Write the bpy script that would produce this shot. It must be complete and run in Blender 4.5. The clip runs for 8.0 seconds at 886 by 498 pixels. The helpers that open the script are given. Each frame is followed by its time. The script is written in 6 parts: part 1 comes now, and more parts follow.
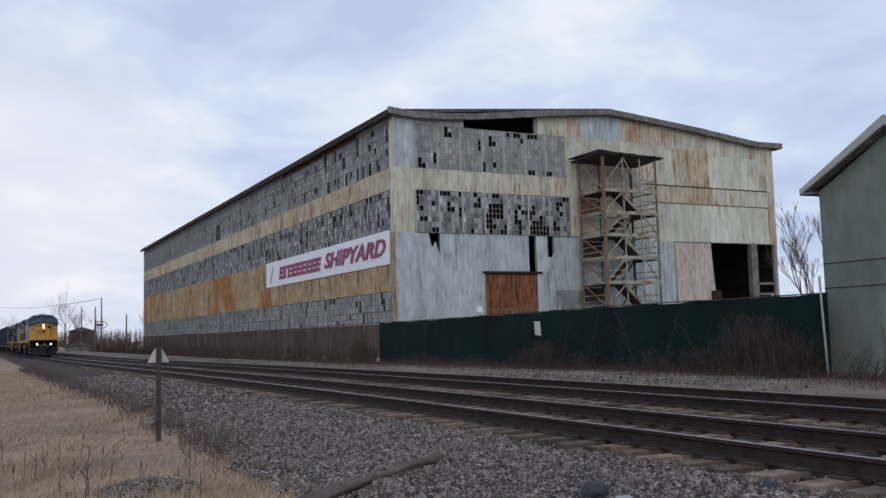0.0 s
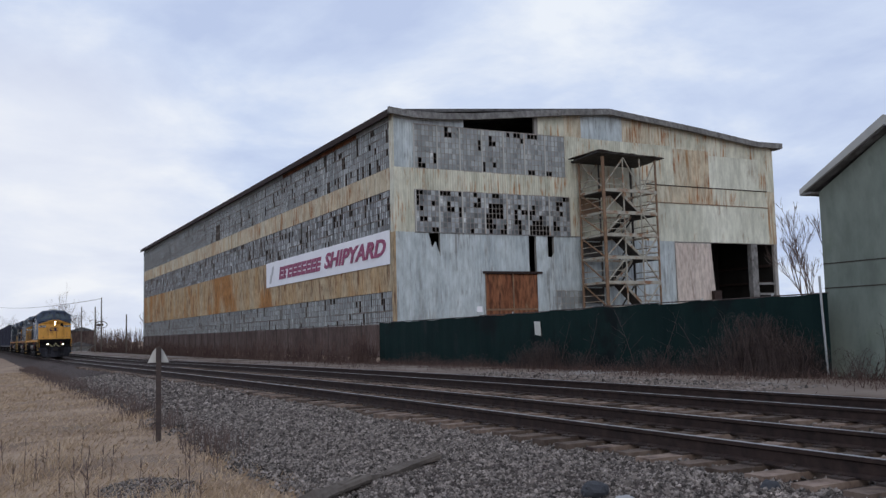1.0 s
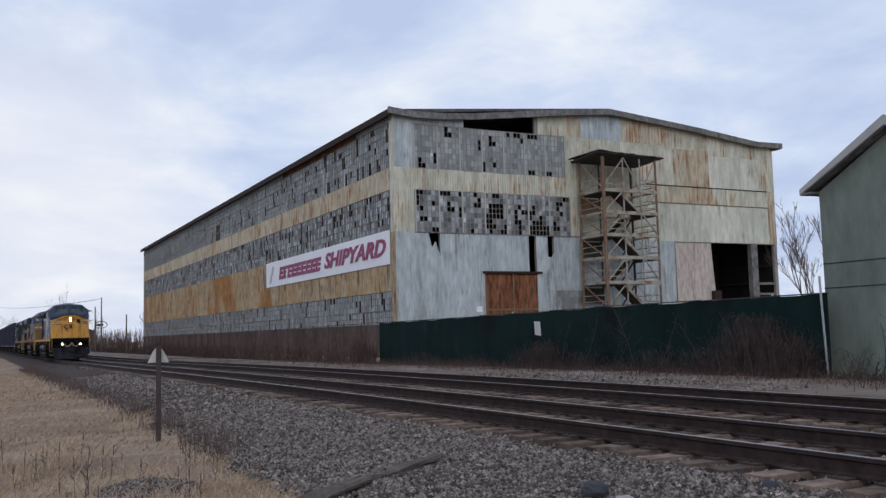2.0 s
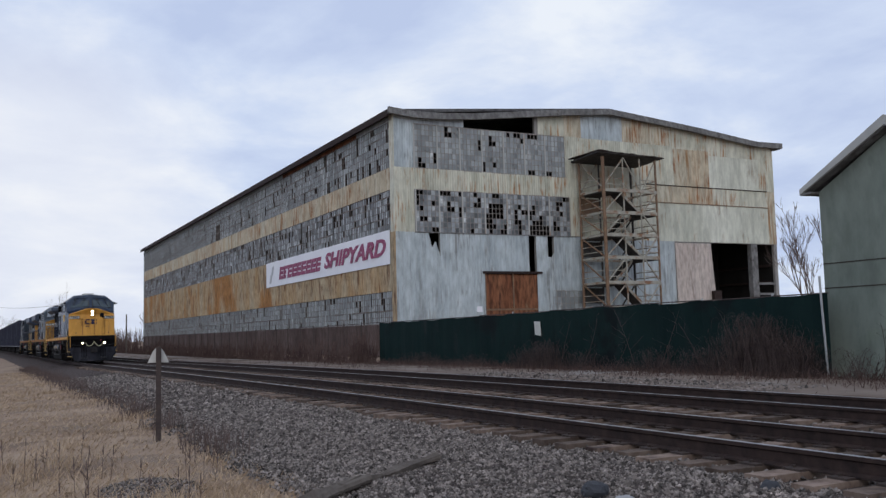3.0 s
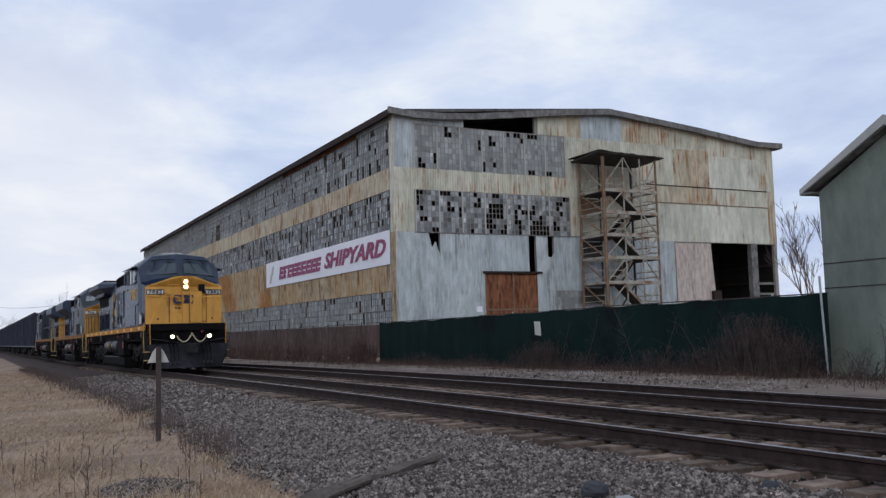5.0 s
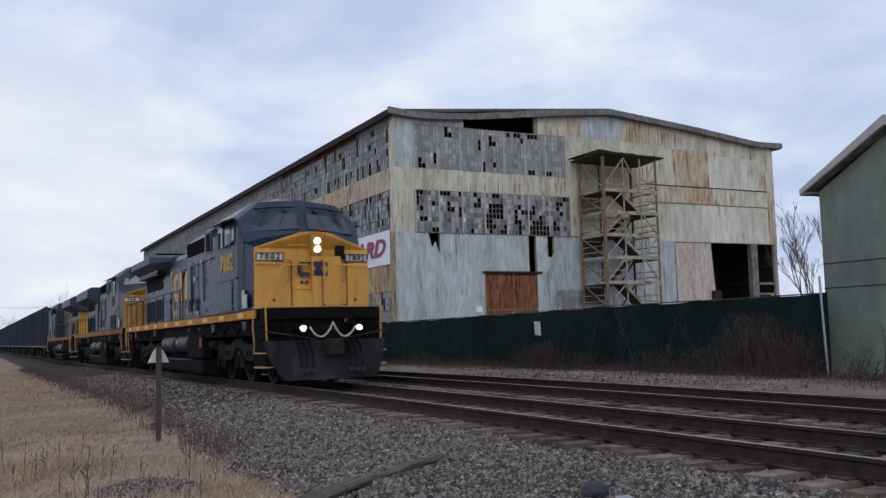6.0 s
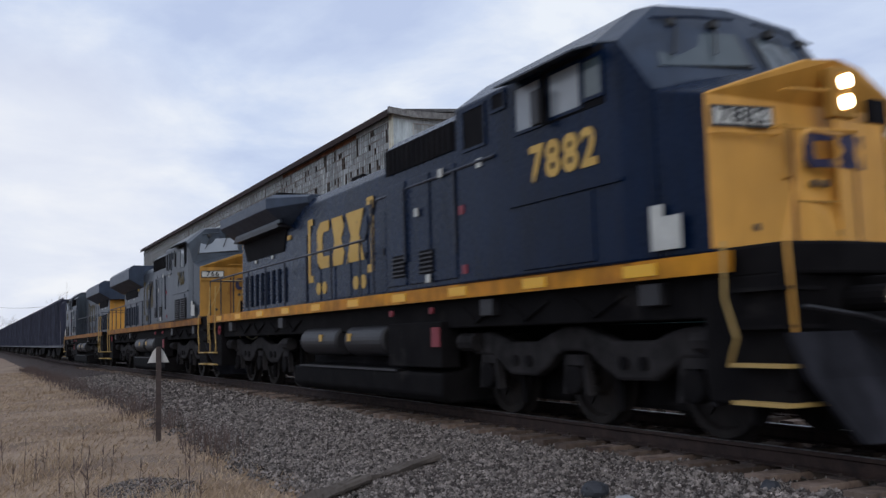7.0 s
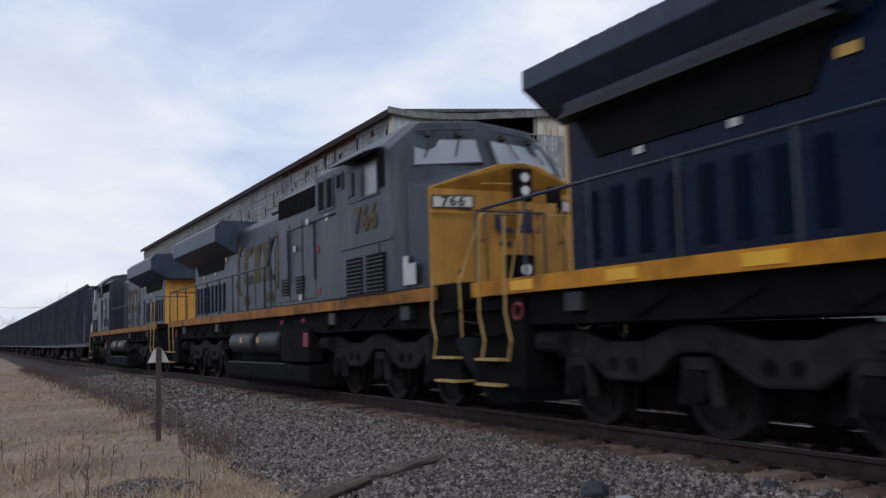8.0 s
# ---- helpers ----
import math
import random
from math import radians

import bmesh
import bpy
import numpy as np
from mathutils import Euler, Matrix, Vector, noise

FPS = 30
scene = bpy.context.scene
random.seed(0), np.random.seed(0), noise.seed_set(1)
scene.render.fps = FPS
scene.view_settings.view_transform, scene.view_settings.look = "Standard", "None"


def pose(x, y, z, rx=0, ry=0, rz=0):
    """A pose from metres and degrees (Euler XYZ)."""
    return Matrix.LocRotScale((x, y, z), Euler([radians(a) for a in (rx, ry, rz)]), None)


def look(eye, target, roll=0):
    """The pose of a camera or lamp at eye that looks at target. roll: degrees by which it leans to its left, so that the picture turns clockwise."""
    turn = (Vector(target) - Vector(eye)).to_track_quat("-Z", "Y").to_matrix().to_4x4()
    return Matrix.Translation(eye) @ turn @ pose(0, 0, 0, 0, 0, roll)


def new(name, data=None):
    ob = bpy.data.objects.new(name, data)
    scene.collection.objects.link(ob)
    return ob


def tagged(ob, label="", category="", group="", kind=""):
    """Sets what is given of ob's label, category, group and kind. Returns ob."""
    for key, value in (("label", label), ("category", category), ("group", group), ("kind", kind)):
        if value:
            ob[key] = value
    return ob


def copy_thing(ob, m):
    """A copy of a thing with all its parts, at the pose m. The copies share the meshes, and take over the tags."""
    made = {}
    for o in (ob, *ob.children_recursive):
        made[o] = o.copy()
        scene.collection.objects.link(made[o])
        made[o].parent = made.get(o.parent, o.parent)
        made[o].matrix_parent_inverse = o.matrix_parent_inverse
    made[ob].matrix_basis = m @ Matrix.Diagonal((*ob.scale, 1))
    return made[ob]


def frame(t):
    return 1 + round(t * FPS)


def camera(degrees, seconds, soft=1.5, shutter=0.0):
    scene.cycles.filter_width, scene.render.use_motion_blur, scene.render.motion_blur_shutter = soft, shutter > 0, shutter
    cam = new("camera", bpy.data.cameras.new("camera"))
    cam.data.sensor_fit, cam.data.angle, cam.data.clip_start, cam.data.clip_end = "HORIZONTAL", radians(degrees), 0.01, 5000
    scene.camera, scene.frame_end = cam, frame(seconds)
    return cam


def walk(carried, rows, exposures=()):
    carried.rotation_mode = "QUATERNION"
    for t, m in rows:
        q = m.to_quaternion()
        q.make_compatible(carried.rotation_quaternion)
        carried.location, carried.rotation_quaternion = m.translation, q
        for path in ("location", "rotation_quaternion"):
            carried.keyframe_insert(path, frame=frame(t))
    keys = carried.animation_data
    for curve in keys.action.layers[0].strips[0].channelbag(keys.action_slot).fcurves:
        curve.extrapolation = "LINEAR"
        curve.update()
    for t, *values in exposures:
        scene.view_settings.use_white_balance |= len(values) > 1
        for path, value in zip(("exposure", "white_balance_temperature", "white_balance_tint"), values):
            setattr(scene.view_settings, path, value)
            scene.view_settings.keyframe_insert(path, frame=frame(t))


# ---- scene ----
cam = camera(51.79, 8.0, soft=1.4, shutter=0.26)
EYE = (0.0, 0.0, 1.115)
VIEW = look(EYE, (-8.852, 4.561, 2.034), roll=-1.487)
walk(cam, [(0.0, VIEW), (8.0, VIEW)])


# ---- daylight: a closed evening cloud deck, brightest low down the line ----
SUN_TURN, SUN_UP = radians(121), radians(27)


def sky():
    world = bpy.data.worlds.new("overcast_sky")
    scene.world = world
    world.use_nodes = True
    nt = world.node_tree
    n, l = nt.nodes, nt.links
    n.clear()
    out, bg = n.new("ShaderNodeOutputWorld"), n.new("ShaderNodeBackground")
    air = n.new("ShaderNodeTexSky")
    air.sky_type, air.sun_disc, air.sun_elevation, air.sun_rotation = "NISHITA", False, SUN_UP, SUN_TURN
    tc, sep = n.new("ShaderNodeTexCoord"), n.new("ShaderNodeSeparateXYZ")
    l.new(tc.outputs["Generated"], sep.inputs[0])

    def m(op, a, b=None, c=None):
        k = n.new("ShaderNodeMath")
        k.operation = op
        for i, v in enumerate((a, b, c)):
            if v is None:
                continue
            if isinstance(v, (int, float)):
                k.inputs[i].default_value = v
            else:
                l.new(v, k.inputs[i])
        return k.outputs[0]

    up = m("MAXIMUM", sep.outputs[2], 0.0)
    lift = m("ADD", up, 0.22)
    comb = n.new("ShaderNodeCombineXYZ")
    l.new(m("DIVIDE", sep.outputs[0], lift), comb.inputs[0])
    l.new(m("DIVIDE", sep.outputs[1], lift), comb.inputs[1])
    soft = n.new("ShaderNodeTexNoise")
    soft.inputs["Scale"].default_value, soft.inputs["Detail"].default_value, soft.inputs["Roughness"].default_value = 1.7, 7.0, 0.56
    soft.inputs["Distortion"].default_value = 0.25
    l.new(comb.outputs[0], soft.inputs["Vector"])
    ramp = n.new("ShaderNodeValToRGB")
    e = ramp.color_ramp.elements
    e[0].position, e[0].color = 0.38, (0.50, 0.59, 0.81, 1)
    e[1].position, e[1].color = 0.66, (0.82, 0.87, 0.95, 1)
    mid = ramp.color_ramp.elements.new(0.5)
    mid.color = (0.60, 0.69, 0.88, 1)
    l.new(soft.outputs["Fac"], ramp.inputs[0])
    # the bright break low over the line
    dot = n.new("ShaderNodeVectorMath")
    dot.operation = "DOT_PRODUCT"
    l.new(tc.outputs["Generated"], dot.inputs[0])
    dot.inputs[1].default_value = Vector((-1.0, 0.04, 0.13)).normalized()
    near = n.new("ShaderNodeMapRange")
    near.inputs["From Min"].default_value, near.inputs["From Max"].default_value = 0.972, 1.0
    near.interpolation_type = "SMOOTHSTEP"
    l.new(dot.outputs["Value"], near.inputs["Value"])
    glow = n.new("ShaderNodeMixRGB")
    glow.inputs[2].default_value = (0.90, 0.90, 0.93, 1)
    l.new(m("MULTIPLY", near.outputs[0], 0.55), glow.inputs[0])
    l.new(ramp.outputs[0], glow.inputs[1])
    blend = n.new("ShaderNodeMixRGB")
    blend.blend_type = "ADD"
    blend.inputs[0].default_value = 0.002
    l.new(glow.outputs[0], blend.inputs[1])
    l.new(air.outputs[0], blend.inputs[2])
    l.new(blend.outputs[0], bg.inputs[0])
    bg.inputs[1].default_value = 1.0
    l.new(bg.outputs[0], out.inputs[0])
    lamp = bpy.data.lights.new("sun", "SUN")
    lamp.energy, lamp.angle, lamp.color = 0.66, radians(45), (1.0, 0.97, 0.93)
    ob = new("sun", lamp)
    ob.matrix_world = look((50, -30, 30), (0, 0, 0))


sky()


# ---- materials ----
def surf(name, c1, c2, scale=1.5, rough=0.8, metal=0.0, bump=0.25, fine=40.0, spot=None, spot_at=0.58, spot_scale=2.0,
         streak=1.0, shift=0.0, world=False, lo=0.35, hi=0.68, spot2=None, spot2_at=0.62, spot2_scale=0.6, island=False, dist=0.01, spec=0.5, grime=0.0, grime_scale=7.0, drip=None, drip_at=0.5, drip_scale=4.0):
    """Two tones broken up by noise, up to two kinds of stain (drawn out downwards by streak), fine relief."""
    mat = bpy.data.materials.new(name)
    mat.use_nodes = True
    nt = mat.node_tree
    n, l = nt.nodes, nt.links
    bsdf = n["Principled BSDF"]
    if world:
        src = n.new("ShaderNodeNewGeometry").outputs["Position"]
    else:
        src = n.new("ShaderNodeTexCoord").outputs["Object"]

    def noise_of(sc, detail, stretch):
        mp = n.new("ShaderNodeMapping")
        mp.inputs["Scale"].default_value = (1, 1, stretch)
        l.new(src, mp.inputs[0])
        t = n.new("ShaderNodeTexNoise")
        t.inputs["Scale"].default_value, t.inputs["Detail"].default_value = sc, detail
        t.inputs["Roughness"].default_value = 0.6
        l.new(mp.outputs[0], t.inputs["Vector"])
        return t.outputs["Fac"]

    def step(fac, a, b):
        r = n.new("ShaderNodeMapRange")
        r.inputs["From Min"].default_value, r.inputs["From Max"].default_value = a, b
        l.new(fac, r.inputs["Value"])
        return r.outputs[0]

    def mix(fac, a, b, kind="MIX"):
        k = n.new("ShaderNodeMixRGB")
        k.blend_type = kind
        for i, v in enumerate((fac, a, b)):
            if isinstance(v, (int, float)):
                k.inputs[i].default_value = v
            elif isinstance(v, tuple):
                k.inputs[i].default_value = (*v, 1)
            else:
                l.new(v, k.inputs[i])
        return k.outputs[0]

    col = mix(step(noise_of(scale, 5.0, streak), lo, hi), c1, c2)
    if spot:
        col = mix(step(noise_of(spot_scale, 6.0, streak), spot_at, spot_at + 0.13), col, spot)
    if spot2:
        col = mix(step(noise_of(spot2_scale, 6.0, min(1.0, streak * 2)), spot2_at, spot2_at + 0.1), col, spot2)
    if drip:
        # narrow runs of rust, gathered in patches
        k = n.new("ShaderNodeMath")
        k.operation = "MULTIPLY"
        l.new(step(noise_of(drip_scale, 4.0, 0.07), 0.50, 0.62), k.inputs[0])
        l.new(step(noise_of(0.42, 4.0, 0.8), drip_at, drip_at + 0.12), k.inputs[1])
        col = mix(k.outputs[0], col, drip)
    if grime:
        g = n.new("ShaderNodeMapRange")
        g.inputs["From Min"].default_value, g.inputs["From Max"].default_value = 0.36, 0.62
        g.inputs["To Min"].default_value, g.inputs["To Max"].default_value = 1 - grime, 1.06
        l.new(noise_of(grime_scale, 6.0, max(streak * 0.7, 0.3)), g.inputs["Value"])
        col = mix(1.0, col, g.outputs[0], "MULTIPLY")
    if shift:
        rnd = n.new("ShaderNodeNewGeometry").outputs["Random Per Island"] if island else n.new("ShaderNodeObjectInfo").outputs["Random"]
        hsv = n.new("ShaderNodeHueSaturation")
        r = n.new("ShaderNodeMapRange")
        r.inputs["To Min"].default_value, r.inputs["To Max"].default_value = 1 - shift, 1 + shift
        l.new(rnd, r.inputs["Value"])
        l.new(r.outputs[0], hsv.inputs["Value"])
        l.new(col, hsv.inputs["Color"])
        col = hsv.outputs[0]
    l.new(col, bsdf.inputs["Base Color"])
    grain = noise_of(fine, 3.0, 1.0)
    rr = n.new("ShaderNodeMapRange")
    rr.inputs["To Min"].default_value, rr.inputs["To Max"].default_value = max(0.02, rough - 0.12), min(1.0, rough + 0.12)
    l.new(grain, rr.inputs["Value"])
    l.new(rr.outputs[0], bsdf.inputs["Roughness"])
    bsdf.inputs["Metallic"].default_value = metal
    bsdf.inputs["Specular IOR Level"].default_value = spec
    if bump:
        b = n.new("ShaderNodeBump")
        b.inputs["Strength"].default_value, b.inputs["Distance"].default_value = bump, dist
        l.new(grain, b.inputs["Height"])
        l.new(b.outputs[0], bsdf.inputs["Normal"])
    return mat


def lit(name, color, strength):
    mat = bpy.data.materials.new(name)
    mat.use_nodes = True
    b = mat.node_tree.nodes["Principled BSDF"]
    b.inputs["Base Color"].default_value = (*color, 1)
    b.inputs["Emission Color"].default_value = (*color, 1)
    b.inputs["Emission Strength"].default_value = strength
    return mat


GRASS_SOIL = surf("dry_grass_soil", (0.22, 0.157, 0.116), (0.35, 0.262, 0.192), scale=0.5, rough=0.95, bump=0.6, fine=9, spot=(0.16, 0.115, 0.088), spot_scale=0.45, world=True, dist=0.05, spot2=(0.2, 0.155, 0.125), spot2_scale=0.3, spot2_at=0.58, spec=0.05)
BALLAST = surf("ballast_bed", (0.04606, 0.03661, 0.03393), (0.1127, 0.08928, 0.08304), scale=9, rough=0.95, bump=0.9, fine=30, spot=(0.03583, 0.02678, 0.0241), spot_scale=0.7, world=True, dist=0.04, spec=0.08)
STONE = surf("ballast_stone", (0.0900, 0.0783, 0.0720), (0.2390, 0.2060, 0.1860), scale=9, rough=0.92, bump=0.2, fine=60, shift=0.75, island=True, world=True, spec=0.15, spot=(0.474, 0.4026, 0.3656), spot_scale=7, spot_at=0.63)
OILED = surf("oily_ballast", (0.04813, 0.0375, 0.035), (0.1169, 0.09125, 0.085), scale=5, rough=0.9, bump=0.9, fine=22, world=True, dist=0.05, spec=0.1)
FARGRAVEL = surf("dirt_gravel", (0.130, 0.098, 0.080), (0.215, 0.175, 0.148), scale=0.6, rough=0.95, bump=0.6, fine=14, spot=(0.088, 0.058, 0.046), spot_scale=0.5, world=True, dist=0.04, spot2=(0.265, 0.245, 0.225), spot2_scale=0.16, spot2_at=0.52, spec=0.1)
TIE = surf("weathered_tie", (0.082, 0.057, 0.045), (0.196, 0.145, 0.116), scale=5, rough=0.9, bump=0.6, fine=30, shift=0.5, world=True, spot=(0.034, 0.023, 0.020), spec=0.2)
RAILSIDE = surf("rusty_rail", (0.022, 0.015, 0.014), (0.05, 0.032, 0.027), scale=7, rough=0.8, metal=0.1, bump=0.3, fine=50, spec=0.2)
RAILTOP = surf("polished_rail_head", (0.26, 0.25, 0.26), (0.38, 0.37, 0.38), scale=3, rough=0.38, metal=0.9, bump=0.0)
PLATE = surf("tie_plate", (0.028, 0.0196, 0.0168), (0.056, 0.035, 0.028), scale=8, rough=0.85, bump=0.2)

SHEET_GALV = surf("galvanised_sheet", (0.375, 0.425, 0.445), (0.515, 0.565, 0.575), scale=0.8, rough=0.6, metal=0.05, bump=0.15, fine=25, streak=0.12, shift=0.06, world=True, spot=(0.31, 0.335, 0.335), spot_scale=2.2, spot_at=0.58, spot2=(0.42, 0.37, 0.29), spot2_scale=0.5, spot2_at=0.64, spec=0.3, grime=0.24, grime_scale=2.5, drip=(0.27, 0.28, 0.275), drip_at=0.46, drip_scale=5.0)
SHEET_CREAM = surf("cream_sheet", (0.475, 0.470, 0.375), (0.625, 0.610, 0.505), scale=0.35, rough=0.75, bump=0.15, fine=25, streak=0.25, shift=0.05, world=True, spot=(0.44, 0.30, 0.17), spot_scale=1.9, spot_at=0.60, spot2=(0.45, 0.33, 0.20), spot2_scale=0.4, spot2_at=0.66, spec=0.2, grime=0.26, grime_scale=2.2, drip=(0.36, 0.185, 0.085), drip_at=0.47)
SHEET_RUST = surf("rusted_sheet", (0.45, 0.375, 0.26), (0.42, 0.265, 0.13), scale=0.45, rough=0.85, bump=0.2, fine=25, streak=0.3, shift=0.08, world=True, spot=(0.20, 0.085, 0.04), spot_scale=1.9, spot_at=0.56, spot2=(0.38, 0.19, 0.075), spot2_scale=0.16, spot2_at=0.53, spec=0.15, grime=0.42, grime_scale=4, drip=(0.13, 0.06, 0.035), drip_at=0.48, drip_scale=3.0)
SHEET_RUST2 = surf("rust_streaked_sheet", (0.53, 0.495, 0.39), (0.50, 0.41, 0.29), scale=0.6, rough=0.85, bump=0.2, fine=25, streak=0.1, shift=0.06, world=True, spot=(0.36, 0.20, 0.09), spot_scale=1.7, spot_at=0.57, spec=0.15, grime=0.3, grime_scale=3, drip=(0.30, 0.125, 0.05), drip_at=0.44, drip_scale=5.0)
SHEET_PALE = surf("pale_weathered_sheet", (0.52, 0.525, 0.440), (0.64, 0.64, 0.55), scale=0.3, rough=0.75, bump=0.15, fine=25, streak=0.2, shift=0.05, world=True, spot=(0.40, 0.33, 0.24), spot_scale=2.4, spot_at=0.62, spec=0.2, grime=0.24, grime_scale=2, drip=(0.30, 0.22, 0.15), drip_at=0.54)
WALLCORE = surf("old_sheathing", (0.22, 0.21, 0.20), (0.30, 0.28, 0.26), scale=0.6, rough=0.9, world=True)
BASEWALL = surf("stained_base_wall", (0.075, 0.048, 0.042), (0.13, 0.095, 0.085), scale=0.5, rough=0.9, bump=0.4, world=True, streak=0.4, spot=(0.05, 0.032, 0.027), spec=0.2, grime=0.4, grime_scale=3)
PANE = surf("dirty_pane", (0.145, 0.160, 0.168), (0.30, 0.318, 0.322), scale=1.1, rough=0.4, bump=0.05, shift=0.65, island=True, world=True, spot=(0.52, 0.535, 0.53), spot_scale=1.1, spot_at=0.575, spec=0.3)
PANE_PAINTED = surf("painted_pane", (0.195, 0.212, 0.216), (0.32, 0.345, 0.345), scale=0.6, rough=0.55, bump=0.05, shift=0.28, island=True, world=True, streak=0.5, spot=(0.47, 0.485, 0.475), spot_scale=1.6, spot_at=0.58, spot2=(0.13, 0.135, 0.13), spot2_scale=1.3, spot2_at=0.60, spec=0.3)
MUNTIN = surf("rusty_sash", (0.2125, 0.1938, 0.1812), (0.3125, 0.2812, 0.2625), scale=1, rough=0.85, world=True, spot=(0.1125, 0.075, 0.05625), spec=0.2)
ROOFING = surf("grey_roofing", (0.085, 0.08, 0.085), (0.14, 0.14, 0.14), scale=0.6, rough=0.9, bump=0.3, world=True, spot=(0.22, 0.22, 0.21), spot_scale=1.5, spec=0.2, grime=0.4, grime_scale=3)
SIDESASH = surf("dark_rusty_sash", (0.114, 0.1045, 0.0988), (0.228, 0.19, 0.171), scale=1, rough=0.85, world=True, spec=0.15)
MULLION = surf("pale_mullion", (0.36, 0.36, 0.34), (0.45, 0.44, 0.42), scale=1, rough=0.8, streak=0.2, world=True, spot=(0.28, 0.18, 0.11), spec=0.2)
FASCIA = surf("weathered_fascia", (0.15, 0.145, 0.14), (0.24, 0.235, 0.23), scale=0.7, rough=0.85, world=True, spot=(0.09, 0.075, 0.065), spot_scale=1.3, spec=0.2, grime=0.4, grime_scale=3)
RUSTDOOR = surf("rust_red_door", (0.18, 0.068, 0.034), (0.30, 0.135, 0.07), scale=0.7, rough=0.85, streak=0.15, world=True, spot=(0.095, 0.04, 0.025), spot_scale=2.2, spot_at=0.53, spot2=(0.36, 0.24, 0.15), spot2_scale=0.9, spot2_at=0.62, spec=0.2, grime=0.55, grime_scale=4)
PLY = surf("pink_grey_board", (0.4704, 0.392, 0.3472), (0.56, 0.4816, 0.4256), scale=0.6, rough=0.85, streak=0.2, world=True, spot=(0.336, 0.2688, 0.2352), grime=0.3, grime_scale=4)
# near-black base colour carries the shade inside the hall
DARKROOM = surf("shade_dark_interior", (0.014, 0.013, 0.012), (0.03, 0.027, 0.025), scale=0.3, rough=0.95, world=True, spec=0.1)
STEELPALE = surf("flaking_scaffold_steel", (0.36, 0.345, 0.29), (0.26, 0.245, 0.205), scale=2, rough=0.75, world=True, spot=(0.20, 0.105, 0.055), spot_scale=1.4, spot_at=0.50)
STEELRUST = surf("rusty_post", (0.20, 0.125, 0.075), (0.13, 0.078, 0.05), scale=2, rough=0.85, world=True, spot=(0.30, 0.17, 0.08), spot_scale=1.5)
# dark planks and steel; the tower's inner shade is put into this colour too
STEELDARK = surf("dark_plank_and_shade", (0.035, 0.033, 0.032), (0.075, 0.07, 0.065), scale=2, rough=0.9, world=True, spec=0.2)
SCREEN = surf("green_screen_cloth", (0.0042, 0.0140, 0.0140), (0.0085, 0.0230, 0.0215), scale=0.5, rough=0.85, bump=0.3, fine=18, streak=0.5, world=True, spot=(0.016, 0.024, 0.024), spot_scale=0.9, spot_at=0.58, spot2=(0.006, 0.010, 0.011), spot2_scale=0.5, spot2_at=0.52, spec=0.1)
GALVPOST = surf("galvanised_post", (0.34, 0.35, 0.36), (0.45, 0.46, 0.46), scale=4, rough=0.5, metal=0.6)
STUCCO = surf("green_stucco", (0.150, 0.176, 0.152), (0.200, 0.228, 0.196), scale=0.5, rough=0.92, bump=0.4, fine=60, streak=0.6, world=True, spot=(0.128, 0.150, 0.126), spot_scale=0.8, spot2=(0.175, 0.215, 0.160), spot2_scale=0.3, spec=0.15, grime=0.2, grime_scale=2)
TWIG = surf("bare_twig", (0.0715, 0.052, 0.0455), (0.143, 0.104, 0.0884), scale=3, rough=0.9, bump=0.0, world=True, spec=0.1)
TWIG_RED = surf("reddish_brush", (0.058, 0.036, 0.033), (0.120, 0.080, 0.068), scale=1.2, rough=0.95, bump=0.0, world=True, spec=0.1)
STRAW = surf("dry_straw", (0.2875, 0.2047, 0.1357), (0.483, 0.3622, 0.2472), scale=1.2, rough=0.9, bump=0.0, shift=0.25, island=True, world=True, spec=0.08)
VINE = surf("dark_vine", (0.040, 0.030, 0.029), (0.088, 0.066, 0.060), scale=3, rough=0.95, bump=0.0, world=True, spec=0.08)
WEED = surf("dark_weed", (0.080, 0.058, 0.054), (0.160, 0.118, 0.102), scale=2, rough=0.95, bump=0.0, world=True, spec=0.1)
LOGWOOD = surf("grey_log", (0.080, 0.066, 0.058), (0.145, 0.124, 0.108), scale=4, rough=0.9, bump=0.8, fine=14, spot=(0.040, 0.031, 0.026), spot_scale=3, dist=0.03, spec=0.15)
BANNER = surf("banner_white", (0.74, 0.74, 0.78), (0.80, 0.80, 0.83), scale=0.5, rough=0.6, world=True)
LETTER = surf("banner_plum", (0.24, 0.035, 0.10), (0.28, 0.05, 0.12), scale=1, rough=0.6, world=True)
BANNERGREY = surf("banner_grey", (0.45, 0.45, 0.47), (0.5, 0.5, 0.52), scale=1, rough=0.6, world=True)

NAVY = surf("navy_paint", (0.0014, 0.0080, 0.0275), (0.0025, 0.0108, 0.0345), scale=0.9, rough=0.28, bump=0.03, fine=14, streak=0.25, spot=(0.0062, 0.0140, 0.0330), spot_scale=1.6, spot_at=0.60, spec=0.10, grime=0.35, grime_scale=3)
GREYBLUE = surf("faded_blue_paint", (0.024, 0.033, 0.045), (0.038, 0.048, 0.060), scale=0.9, rough=0.42, bump=0.04, fine=18, streak=0.2, spot=(0.072, 0.076, 0.080), spot_scale=2.2, spot_at=0.60, spec=0.30, grime=0.35, grime_scale=3, drip=(0.012, 0.016, 0.026), drip_at=0.46, drip_scale=5.0)
YELLOW = surf("warm_yellow_paint", (0.5724, 0.2805, 0.04924), (0.6869, 0.3492, 0.07162), scale=0.9, rough=0.5, bump=0.04, streak=0.3, spot=(0.3892, 0.1832, 0.06714), spot_scale=1.5, spot_at=0.64, spec=0.3, grime=0.16, grime_scale=3)
